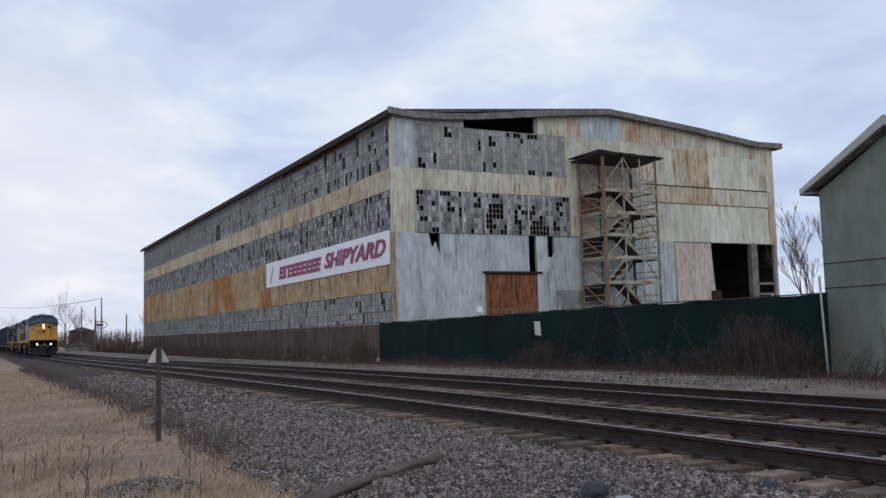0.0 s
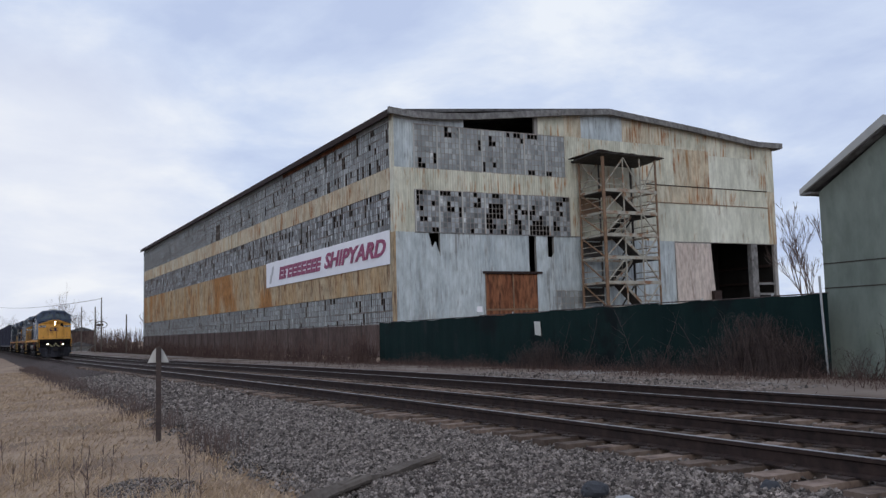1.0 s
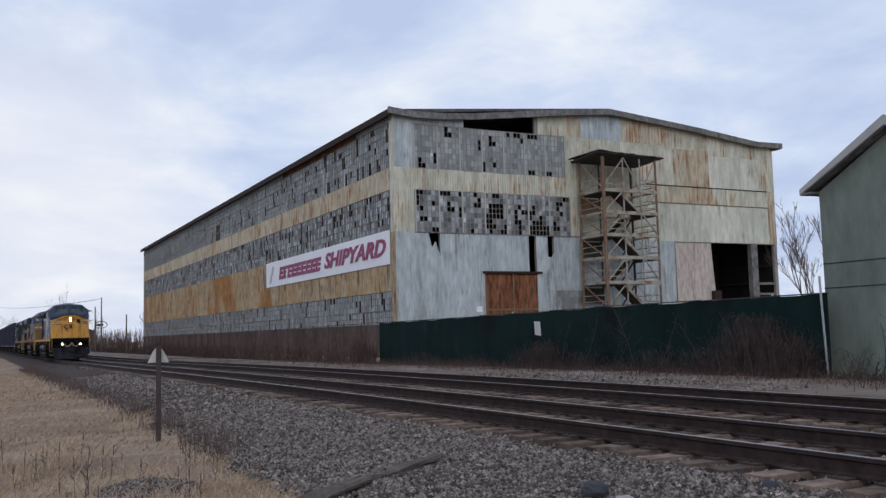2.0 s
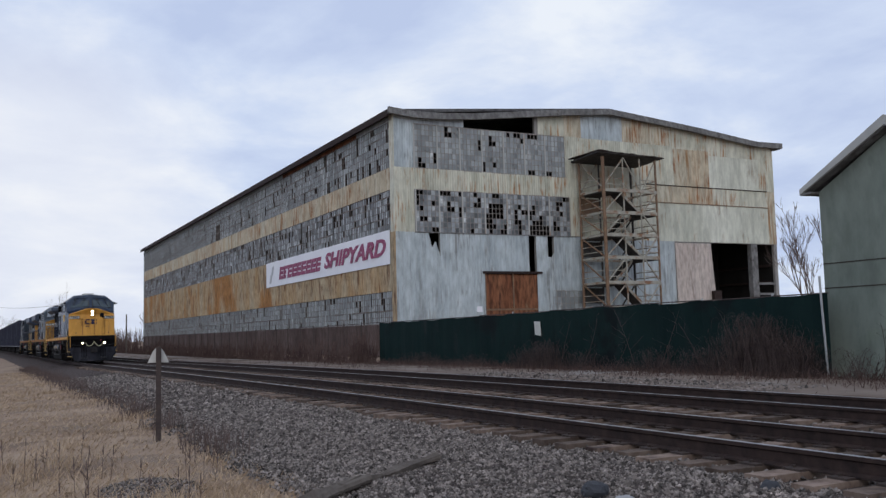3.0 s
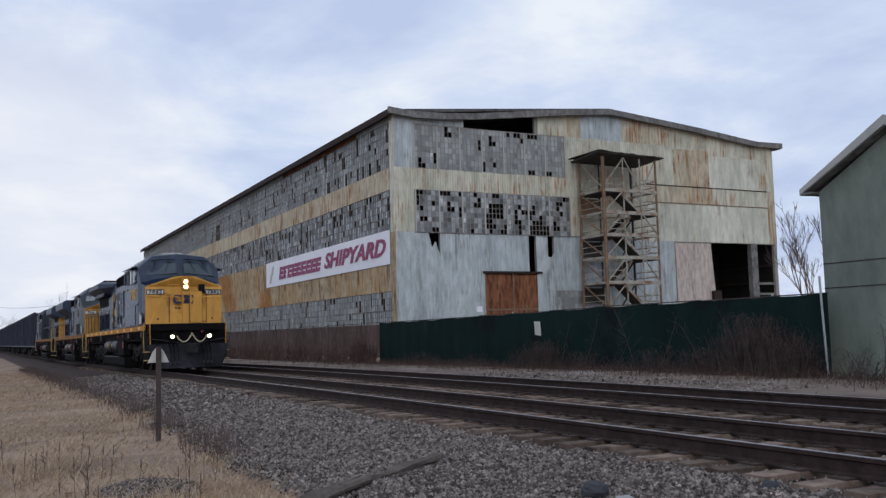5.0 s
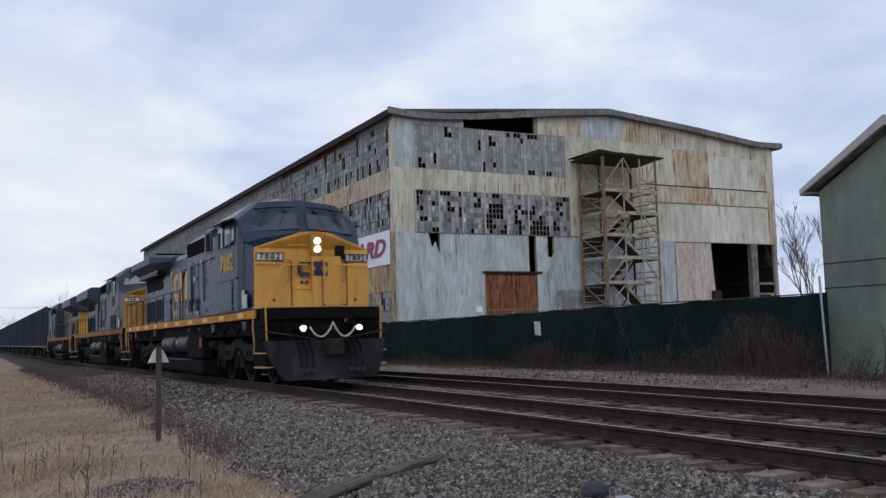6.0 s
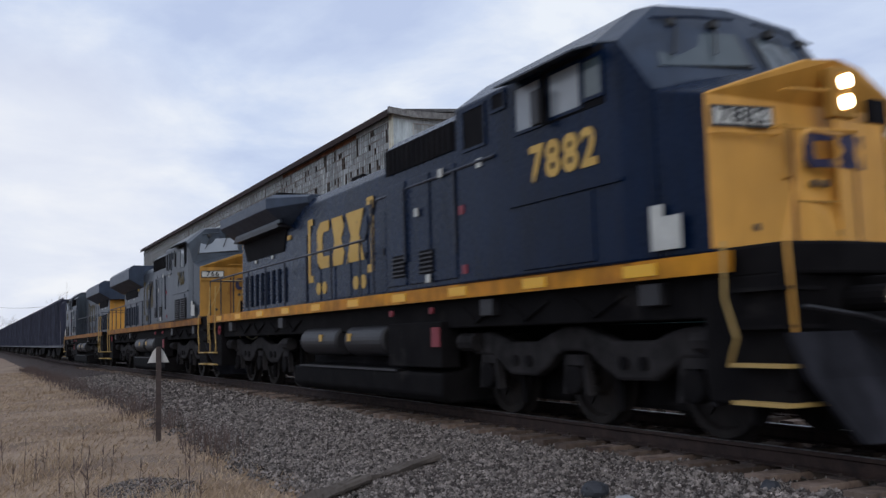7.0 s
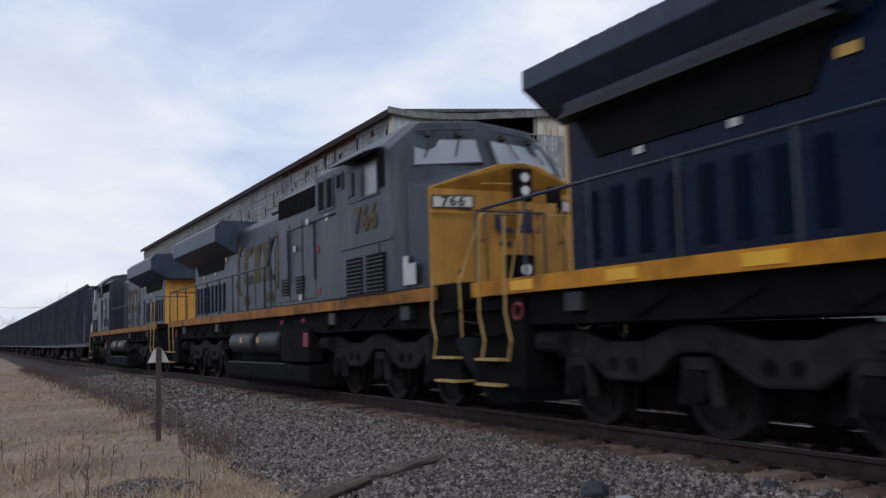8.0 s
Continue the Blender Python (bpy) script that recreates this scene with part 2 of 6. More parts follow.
OCHRE = surf("grimy_yellow_paint", (0.38, 0.19, 0.035), (0.48, 0.25, 0.045), scale=0.9, rough=0.6, bump=0.04, streak=0.3, spot=(0.18, 0.095, 0.04), spot_scale=1.5, spot_at=0.60, spec=0.3, grime=0.3, grime_scale=3)
SILLYEL = surf("sill_stripe_paint", (0.58, 0.25, 0.015), (0.42, 0.165, 0.02), scale=0.55, rough=0.55, bump=0.04, spot=(0.28, 0.10, 0.025), spot_scale=0.9, spot_at=0.58, spec=0.15, grime=0.4, grime_scale=3)
DECAL = surf("worn_yellow_decal", (0.50, 0.30, 0.06), (0.58, 0.36, 0.08), scale=2, rough=0.6, bump=0.0, spot=(0.20, 0.14, 0.07), spot_scale=3, spot_at=0.62)
DECALBLUE = surf("worn_blue_decal", (0.020, 0.020, 0.052), (0.040, 0.036, 0.070), scale=3, rough=0.6, bump=0.0, spot=(0.35, 0.19, 0.04), spot_scale=7, spot_at=0.58, spec=0.2)
GRIMEBLACK = surf("grimy_black_steel", (0.0055, 0.0050, 0.0056), (0.0110, 0.0100, 0.0104), scale=2, rough=0.8, bump=0.15, spot=(0.030, 0.027, 0.026), spot_scale=1.2, spot_at=0.62, spec=0.05)
TRUCKGREY = surf("dusty_truck_steel", (0.0204, 0.0186, 0.0192), (0.036, 0.033, 0.0336), scale=2.5, rough=0.8, bump=0.2, spot=(0.0084, 0.0072, 0.0072), spot_scale=2, spec=0.08, grime=0.4, grime_scale=5)
PLOWGREY = surf("scuffed_plow", (0.008, 0.008, 0.010), (0.034, 0.034, 0.042), scale=1.4, rough=0.7, bump=0.1, streak=0.4, spec=0.08, grime=0.4, grime_scale=4)
WHEELSTEEL = surf("wheel_steel", (0.012, 0.010, 0.0095), (0.024, 0.020, 0.018), scale=5, rough=0.7, metal=0.1, spec=0.15)
TANKGREY = surf("tank_paint", (0.0125, 0.0120, 0.0140), (0.0215, 0.0205, 0.0235), scale=2, rough=0.5, spot=(0.00825, 0.00726, 0.00726), spot_scale=2, spec=0.35)
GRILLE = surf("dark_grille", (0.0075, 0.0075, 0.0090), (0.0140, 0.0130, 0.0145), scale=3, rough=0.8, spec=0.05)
GLASS = surf("cab_glass", (0.035, 0.05, 0.06), (0.06, 0.08, 0.09), scale=1, rough=0.08, bump=0.0)
GLASSPALE = surf("pale_window", (0.20, 0.22, 0.24), (0.27, 0.29, 0.31), scale=1, rough=0.15, bump=0.0)
RAILIRON = surf("handrail_dark", (0.008, 0.012, 0.025), (0.016, 0.021, 0.038), scale=4, rough=0.5)
YELIRON = surf("handrail_yellow", (0.36, 0.23, 0.07), (0.45, 0.30, 0.10), scale=4, rough=0.6)
PALEMARK = surf("pale_label", (0.44, 0.44, 0.41), (0.54, 0.54, 0.50), scale=4, rough=0.6)
BLACKMARK = surf("black_lettering", (0.02, 0.02, 0.02), (0.035, 0.035, 0.035), scale=4, rough=0.6)
REDMARK = surf("red_mark", (0.19, 0.020, 0.030), (0.23, 0.032, 0.044), scale=4, rough=0.6)
ROPE = surf("pale_hose", (0.48, 0.43, 0.27), (0.56, 0.52, 0.36), scale=8, rough=0.8)
CARSTEEL = surf("coal_car_steel", (0.03612, 0.03931, 0.06078), (0.06162, 0.06587, 0.0935), scale=0.6, rough=0.75, streak=0.25, spot=(0.1009, 0.09563, 0.111), spot_scale=1.2, spot_at=0.62, spec=0.1, grime=0.4, grime_scale=3)
CARPALE = surf("coal_car_end_panel", (0.09, 0.095, 0.115), (0.13, 0.135, 0.155), scale=0.6, rough=0.75, streak=0.3, spot=(0.10, 0.07, 0.045), spot_scale=1.0, spec=0.25)
COAL = surf("coal", (0.012, 0.012, 0.013), (0.03, 0.03, 0.03), scale=3, rough=0.8, bump=0.8, fine=8, dist=0.1)
FADED = surf("faded_yellow_decal", (0.085, 0.068, 0.036), (0.120, 0.092, 0.042), scale=2, rough=0.7, bump=0.0, spot=(0.036, 0.044, 0.056), spot_scale=3, spot_at=0.48, spec=0.1)
# navy lightened by hand: sky sheen on wings and cab slope put into the colour
NAVYSKYLIT = surf("sky_lit_navy_paint", (0.026, 0.039, 0.066), (0.042, 0.056, 0.084), scale=0.9, rough=0.45, bump=0.05, fine=14, spec=0.25, grime=0.3, grime_scale=3)
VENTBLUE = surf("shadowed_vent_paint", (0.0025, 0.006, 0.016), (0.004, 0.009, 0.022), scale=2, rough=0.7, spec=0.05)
SILLWORN = surf("grimy_sill_paint", (0.34, 0.15, 0.03), (0.24, 0.10, 0.03), scale=0.8, rough=0.65, bump=0.04, spot=(0.12, 0.055, 0.03), spot_scale=1.2, spot_at=0.54, spec=0.12, grime=0.4, grime_scale=3)
REFLECT = surf("yellow_reflector", (0.70, 0.36, 0.008), (0.76, 0.41, 0.012), scale=2, rough=0.4, bump=0.0)
LAMP = lit("lamp_glow", (1.0, 0.80, 0.50), 16.0)
LAMP_DIM = surf("unlit_lens", (0.55, 0.55, 0.52), (0.65, 0.65, 0.62), scale=5, rough=0.15, metal=0.5)
POLEWOOD = surf("utility_pole_wood", (0.09, 0.075, 0.065), (0.14, 0.12, 0.10), scale=2, rough=0.9, streak=0.2, world=True)
SIGNGREY = surf("sign_back_metal", (0.46, 0.45, 0.43), (0.55, 0.54, 0.51), scale=6, rough=0.6, metal=0.2)
DARKPOST = surf("rusty_sign_post", (0.036, 0.026, 0.024), (0.066, 0.045, 0.039), scale=8, rough=0.85)
WHITESTONE = surf("pale_rock", (0.252, 0.252, 0.258), (0.33, 0.33, 0.33), scale=6, rough=0.9, bump=0.5, fine=20)
DARKROCK = surf("dark_rock", (0.02, 0.022, 0.028), (0.045, 0.047, 0.055), scale=6, rough=0.9, bump=0.5, fine=20)


# ---- mesh tools ----
class Geo:
    """Vertices and faces of one mesh."""

    def __init__(self):
        self.v, self.f = [], []

    def box(self, x0, x1, y0, y1, z0, z1):
        i = len(self.v)
        self.v += [(x, y, z) for z in (z0, z1) for x, y in ((x0, y0), (x1, y0), (x1, y1), (x0, y1))]
        self.f += [tuple(i + k for k in q) for q in ((3, 2, 1, 0), (4, 5, 6, 7), (0, 1, 5, 4), (1, 2, 6, 5), (2, 3, 7, 6), (3, 0, 4, 7))]
        return self

    def prism(self, poly, axis, a, b):
        """A flat outline pushed from a to b along an axis; the outline's two numbers are the other two axes in order."""
        i, n = len(self.v), len(poly)
        for d in (a, b):
            for p, q in poly:
                self.v.append({"x": (d, p, q), "y": (p, d, q), "z": (p, q, d)}[axis])
        self.f += [tuple(range(i + n - 1, i - 1, -1)), tuple(range(i + n, i + 2 * n))]
        self.f += [(i + k, i + (k + 1) % n, i + n + (k + 1) % n, i + n + k) for k in range(n)]
        return self

    def tube(self, pts, r, n=6, r2=None):
        """A round bar along points; r2: the radius at its end."""
        pts = [Vector(p) for p in pts]
        i, m = len(self.v), len(pts)
        for k, p in enumerate(pts):
            d = (pts[min(k + 1, m - 1)] - pts[max(k - 1, 0)]).normalized()
            a = d.orthogonal().normalized() if abs(d.z) > 0.95 else Vector((0, 0, 1)).cross(d).normalized()
            b = d.cross(a)
            rad = r if r2 is None else r + (r2 - r) * k / (m - 1)
            for j in range(n):
                w = 2 * math.pi * j / n
                self.v.append(tuple(p + rad * (math.cos(w) * a + math.sin(w) * b)))
        for k in range(m - 1):
            for j in range(n):
                self.f.append((i + k * n + j, i + k * n + (j + 1) % n, i + (k + 1) * n + (j + 1) % n, i + (k + 1) * n + j))
        self.f += [tuple(range(i + n - 1, i - 1, -1)), tuple(range(i + (m - 1) * n, i + m * n))]
        return self

    def loft(self, sections, cap=True):
        i, n = len(self.v), len(sections[0])
        for s in sections:
            self.v += [tuple(p) for p in s]
        for k in range(len(sections) - 1):
            for j in range(n):
                self.f.append((i + k * n + j, i + k * n + (j + 1) % n, i + (k + 1) * n + (j + 1) % n, i + (k + 1) * n + j))
        if cap:
            self.f += [tuple(range(i + n - 1, i - 1, -1)), tuple(range(i + (len(sections) - 1) * n, i + len(sections) * n))]
        return self

    def quad(self, a, b, c, d, thick=0.02):
        """A thin plate with the given face, thickened backwards."""
        a, b, c, d = (Vector(p) for p in (a, b, c, d))
        nrm = (b - a).cross(d - a).normalized() * thick
        i = len(self.v)
        self.v += [tuple(p) for p in (a, b, c, d)] + [tuple(p - nrm) for p in (a, b, c, d)]
        self.f += [tuple(i + k for k in q) for q in ((0, 1, 2, 3), (7, 6, 5, 4), (0, 4, 5, 1), (1, 5, 6, 2), (2, 6, 7, 3), (3, 7, 4, 0))]
        return self

    def disc(self, centre, axis, r, depth, n=24):
        c = Vector(centre)
        d = {"x": Vector((1, 0, 0)), "y": Vector((0, 1, 0)), "z": Vector((0, 0, 1))}[axis] * depth / 2
        return self.tube([c - d, c + d], r, n)


def mesh_of(name, geo, mat, smooth=False):
    me = bpy.data.meshes.new(name)
    me.from_pydata(geo.v, [], geo.f)
    bm = bmesh.new()
    bm.from_mesh(me)
    bmesh.ops.recalc_face_normals(bm, faces=bm.faces)
    bm.to_mesh(me)
    bm.free()
    me.materials.append(mat)
    if smooth:
        for p in me.polygons:
            p.use_smooth = True
    return me


def raw_mesh(name, v, f, mat):
    me = bpy.data.meshes.new(name)
    me.from_pydata(v, [], f)
    me.materials.append(mat)
    return me


def part(name, geo, mat, parent=None, label="", bevel=0.0, smooth=False):
    ob = new(name, mesh_of(name, geo, mat, smooth))
    ob.parent = parent
    if label:
        ob["label"] = label
    if bevel:
        b = ob.modifiers.new("bevel", "BEVEL")
        b.width, b.segments, b.limit_method = bevel, 2, "ANGLE"
    return ob


def lettering(name, text, size, m, mat, parent, squeeze=1.0, depth=0.01, shear=0.0):
    """Raised letters turned into a mesh."""
    cu = bpy.data.curves.new(name, "FONT")
    cu.body, cu.size, cu.extrude, cu.shear, cu.resolution_u = text, size, depth, shear, 3
    cu.align_x = cu.align_y = "CENTER"
    cu.offset = size * 0.03
    tmp = bpy.data.objects.new(name, cu)
    scene.collection.objects.link(tmp)
    me = bpy.data.meshes.new_from_object(tmp.evaluated_get(bpy.context.evaluated_depsgraph_get()))
    bpy.data.objects.remove(tmp)
    bpy.data.curves.remove(cu)
    me.transform(m @ Matrix.Diagonal((squeeze, 1, 1, 1)))
    me.materials.clear()
    me.materials.append(mat)
    ob = new(name, me)
    ob.parent = parent
    return ob


def sway(x):
    """The line bears off a little as it goes away."""
    return 0.0045 * min(0.0, x + 8.0)


def dip(x):
    """The line sags a little in the distance."""
    k = min(1.0, max(0.0, (-x - 12.0) / 75.0))
    return -0.28 * k * k * (3 - 2 * k)


# ---- ground and tracks ----
NEAR, FAR = 7.36, 11.05   # the two track centres
GAUGE = 0.7535


def ground_z(x, y):
    """The lie of the land: grass shoulder, ballast bank, flat yard beyond."""
    pts = ((-400, -0.75), (-6, -0.72), (0.5, -0.66), (2.9, -0.58), (3.6, -0.52), (5.6, -0.33), (6.1, -0.29), (13.2, -0.30), (14.6, -0.42), (21, -0.45), (60, -0.45), (3000, -0.45))
    for (a, za), (b, zb) in zip(pts, pts[1:]):
        if a <= y <= b:
            return za + (zb - za) * (y - a) / (b - a) + dip(x)
    return -0.45 + dip(x)


def grid_mesh(name, xs, ys, lift, rough_z, mat, rs):
    v, f = [], []
    for x in xs:
        for y in ys:
            z = ground_z(x, y) + (lift(x, y) if callable(lift) else lift)
            if rough_z:
                z += rough_z * (noise.noise((x * 0.6, y * 0.6, 1)) + 0.6 * noise.noise((x * 2.3, y * 2.3, 5)))
            v.append((x, y, z))
    n = len(ys)
    for i in range(len(xs) - 1):
        for j in range(n - 1):
            f.append((i * n + j, (i + 1) * n + j, (i + 1) * n + j + 1, i * n + j + 1))
    me = raw_mesh(name, v, f, mat)
    for p in me.polygons:
        p.use_smooth = True
    return new(name, me)


def verge(x):
    """Where the grass gives way to the ballast bank."""
    k = min(1.0, max(0.0, (-x - 8.0) / 14.0))
    return 3.1 + 0.45 * k * k * (3 - 2 * k) + 0.3 * noise.noise((x * 0.45, 2.0, 0.0)) + 0.2 * noise.noise((x * 1.7, 7.0, 0.0))


def bank_lift(x, y):
    return -0.09 + 0.15 * min(1.0, max(0.0, (y - verge(x) + 0.15) / 0.4))


def spans(*stops):
    out = []
    for a, b, d in stops:
        k = a
        while k < b - 1e-6:
            out.append(k)
            k += d
    return out + [stops[-1][1]]


def build_ground():
    xs = spans((-3000, -400, 400), (-400, -120, 20), (-120, -40, 2), (-40, 10, 0.25), (10, 60, 5), (60, 3000, 700))
    ys = spans((-3000, -60, 500), (-60, -6, 6), (-6, 3.8, 0.2), (3.8, 14.6, 0.6), (14.6, 30, 1.0), (30, 100, 10), (100, 3000, 500))
    tagged(grid_mesh("ground", xs, ys, 0.0, 0.05, GRASS_SOIL, 0), "dry tan winter grass and bare soil ground", "ground", kind="structure")
    xs = spans((-400, -120, 10), (-120, -40, 1), (-40, 12, 0.16), (12, 80, 4))
    ys = spans((2.7, 5.9, 0.13), (5.9, 6.1, 0.2))
    ys[0] = 2.6
    tagged(grid_mesh("ballast_bank", xs, ys, bank_lift, 0.045, BALLAST, 0), "grey crushed stone ballast bank beside the track", "ballast", kind="structure")
    ys = spans((6.1, 13.0, 0.6), (13.0, 13.4, 0.4))
    xs = spans((-400, -120, 10), (-120, -40, 2), (-40, 12, 0.5), (12, 80, 4))
    tagged(grid_mesh("ballast_bed", xs, ys, 0.05, 0.012, OILED, 0), "dark oily ballast between two tracks", "ballast", kind="structure")
    ys = spans((13.3, 21.6, 0.6))
    tagged(grid_mesh("dirt_strip", xs, ys, 0.06, 0.04, FARGRAVEL, 0), "bare dirt and gravel strip before the fence", "dirt", kind="structure")


def rail(x0, x1, y, lift=0.0):
    """One rail: foot, web and head as a swept outline, and its polished running band."""
    outline = [(-0.075, -0.172), (0.075, -0.172), (0.075, -0.158), (0.012, -0.14), (0.012, -0.05), (0.037, -0.035), (0.037, -0.004), (0.026, 0.0), (-0.026, 0.0), (-0.037, -0.004), (-0.037, -0.035), (-0.012, -0.05), (-0.012, -0.14), (-0.075, -0.158)]
    xs = spans((x0, -120, 10), (-120, -40, 4), (-40, x1, 5))
    g = Geo().loft([[(x, y + sway(x) + p, q + dip(x) + lift) for p, q in outline] for x in xs])
    ob = part("rail", g, RAILSIDE)
    tagged(ob, "long rusty brown steel running rail", "rail", group="rails", kind="structure")
    band = Geo()
    band.loft([[(x, y + sway(x) + a, b + dip(x) + lift) for a, b in ((-0.03, 0.0005), (0.024, 0.0005), (0.024, 0.003), (-0.03, 0.003))] for x in xs])
    part("running_band", band, RAILTOP, ob, "polished bright running band")


def build_tracks():
    for c in (NEAR, FAR):
        for s in (-1, 1):
            rail(-420, 80, c + s * GAUGE)
    me = mesh_of("tie", Geo().box(-0.115, 0.115, -1.32, 1.32, -0.19, 0.0), TIE)
    plate = mesh_of("tie_plate", Geo().box(-0.10, 0.10, -0.18, 0.18, 0.0, 0.02).box(-0.03, -0.01, -0.13, -0.1, 0.02, 0.045).box(0.01, 0.03, 0.1, 0.13, 0.02, 0.045), PLATE)
    rnd = random.Random(4)
    for c, x0, x1, lab in ((NEAR, -62, 3, "weathered grey-brown wooden tie of the near track"), (FAR, -50, -2, "weathered wooden tie of the far track")):
        x = x0
        while x < x1:
            t = new("railroad_tie", me)
            t.matrix_world = pose(x, c + sway(x) + rnd.uniform(-0.06, 0.06), -0.176 + dip(x) + rnd.uniform(-0.012, 0.004), rnd.uniform(-0.4, 0.4), rnd.uniform(-1.5, 1.5), rnd.uniform(-1.2, 1.2))
            tagged(t, lab, "railroad tie", group="railroad ties")
            if x > -30:
                for s in (-1, 1):
                    p = new("tie_plate", plate)
                    p.parent = t
                    p.location = (0, s * GAUGE + (c + sway(x) - t.matrix_world.translation.y), 0.0)
            x += 0.487 + rnd.uniform(-0.02, 0.02)


def build_stones():
    """Crushed stone: many small angular lumps, thick near by, thinner far off."""
    rnd = np.random.RandomState(3)
    base = np.array([(1, 0, 0), (-0.9, 0.1, 0.1), (0, 1, 0.1), (0.1, -0.95, 0), (0, 0.1, 0.75), (0.1, 0, -0.8)], float)
    faces = np.array([(0, 2, 4), (2, 1, 4), (1, 3, 4), (3, 0, 4), (2, 0, 5), (1, 2, 5), (3, 1, 5), (0, 3, 5)])
    spots = []
    for x0, x1, y0, y1, n, s0, s1 in ((-12, -4, 2.9, 6.2, 36000, 0.009, 0.023), (-20, -12, 3.0, 6.2, 20000, 0.012, 0.027), (-45, -20, 3.2, 6.2, 9000, 0.02, 0.042),
                                      (-13, -3, 6.2, 13, 9000, 0.012, 0.027), (-34, -13, 6.2, 14, 8000, 0.016, 0.034), (-30, -15, 14.0, 18.0, 2600, 0.02, 0.045), (-34, -7, 13.5, 15.5, 1500, 0.015, 0.035)):
        xs, ys, ss = rnd.uniform(x0, x1, n), rnd.uniform(y0, y1, n), rnd.uniform(s0, s1, n) * rnd.choice([1, 1, 1, 1.6], n)
        spots += [(x, y, s) for x, y, s in zip(xs, ys, ss) if y > verge(x) + rnd.uniform(-0.3, 0.2) or rnd.rand() < 0.04]
    for _ in range(1500):
        a, q = rnd.uniform(0, 6.28), rnd.rand() ** 0.5
        spots.append((-11.2 + 1.0 * q * np.cos(a), 1.85 + 0.55 * q * np.sin(a), rnd.uniform(0.012, 0.026)))
    v, f = [], []
    for k, (x, y, s) in enumerate(spots):
        a = rnd.uniform(0, 6.28, 2)
        c, d = np.cos(a), np.sin(a)
        r = np.array([(c[0], -d[0], 0), (d[0], c[0], 0), (0, 0, 1)]) @ np.array([(1, 0, 0), (0, c[1], -d[1]), (0, d[1], c[1])])
        p = (base * rnd.uniform(0.6, 1.25, (6, 3)) * s) @ r.T
        z = ground_z(x, y) + (0.055 if y > 2.7 else 0.005) + 0.045 * (noise.noise((x * 0.6, y * 0.6, 1)) + 0.6 * noise.noise((x * 2.3, y * 2.3, 5))) * (1.0 if y < 6.1 else 0.3) + s * 0.35
        v += (p + (x, y, z)).tolist()
        f += (faces + 6 * k).tolist()
    tagged(new("ballast_stones", raw_mesh("ballast_stones", v, f, STONE)), "loose grey and pale crushed ballast stones", "gravel", kind="stuff")


# ---- the derelict shipyard hall ----
FX, SY = -64.3, 29.0          # front face and track-side face
BX, RY = -182.3, 70.0         # back face and far side
EAVE, RIDGE, MIDY = 18.45, 20.35, 49.8
BASE = -0.6


def roof_z(y):
    return EAVE + (RIDGE - EAVE) * (1 - abs(y - MIDY) / (MIDY - SY))


def cells(rect, holes):
    """Splits a rectangle round its openings."""
    a0, a1, b0, b1 = rect
    xs = sorted({a0, a1, *[h[0] for h in holes], *[h[1] for h in holes]})
    zs = sorted({b0, b1, *[h[2] for h in holes], *[h[3] for h in holes]})
    for i in range(len(xs) - 1):
        for j in range(len(zs) - 1):
            cx, cz = (xs[i] + xs[i + 1]) / 2, (zs[j] + zs[j + 1]) / 2
            if a0 < cx < a1 and b0 < cz < b1 and not any(h[0] < cx < h[1] and h[2] < cz < h[3] for h in holes):
                yield xs[i], xs[i + 1], zs[j], zs[j + 1]


SIDE_BANDS = ((14.25, 17.95), (9.25, 12.5), (1.95, 4.5))
FRONT_WINDOWS = ((30.75, 45.2, 14.2, 17.75), (30.8, 45.5, 9.1, 12.5))
FRONT_HOLES = FRONT_WINDOWS + ((36.9, 42.2, BASE, 5.9), (43.45, 46.5, 2.3, 4.45), (61.4, 69.6, BASE, 8.9), (41.25, 41.95, 6.0, 9.1), (43.15, 43.75, 7.3, 9.1), (31.8, 32.9, 7.6, 9.1))


def sash(width, height, cols, rows, rnd, lost):
    """A steel sash in its own plane (x across, z up): the bars, and the panes that are still in it."""
    bars, panes = Geo(), Geo()
    for i in range(cols + 1):
        t = 0.045 if i in (0, cols) else 0.018
        bars.box(i * width / cols - t, i * width / cols + t, -0.03, 0.03, 0, height)
    for j in range(rows + 1):
        t = 0.04 if j in (0, rows) else 0.018
        bars.box(0, width, -0.028, 0.028, j * height / rows - t, j * height / rows + t)
    for i in range(cols):
        for j in range(rows):
            if lost(i, j):
                continue
            e = 0.012
            o = rnd.uniform(-0.012, 0.012)
            panes.box(i * width / cols + e, (i + 1) * width / cols - e, o - 0.006, o + 0.006, j * height / rows + e, (j + 1) * height / rows - e)
    return bars, panes


def place_sash(parent, m, bars, panes, mat, bar_mat=None):
    w = new("window", None)
    w.parent = parent
    w.matrix_basis = m
    part("sash", bars, bar_mat or MUNTIN, w, "rusty grey steel sash bars")
    p = part("panes", panes, mat, w, "dirty grey panes, many broken out")
    p["kind"] = "stuff"


def sheet_mesh(width, height, ribs=5):
    """A ribbed cladding sheet: x across, z up, facing -y."""
    g = Geo()
    top, bot = [], []
    for k in range(ribs):
        a = width * k / ribs
        w = width / ribs
        for dx, dy in ((0, 0), (0.55, 0), (0.68, -0.016), (0.87, -0.016)):
            bot.append((a + dx * w, dy, 0))
    bot.append((width, 0, 0))
    line = bot + [(width, 0.012, 0), (0, 0.012, 0)]
    g.loft([line, [(x, y, height) for x, y, z in line]])
    return g


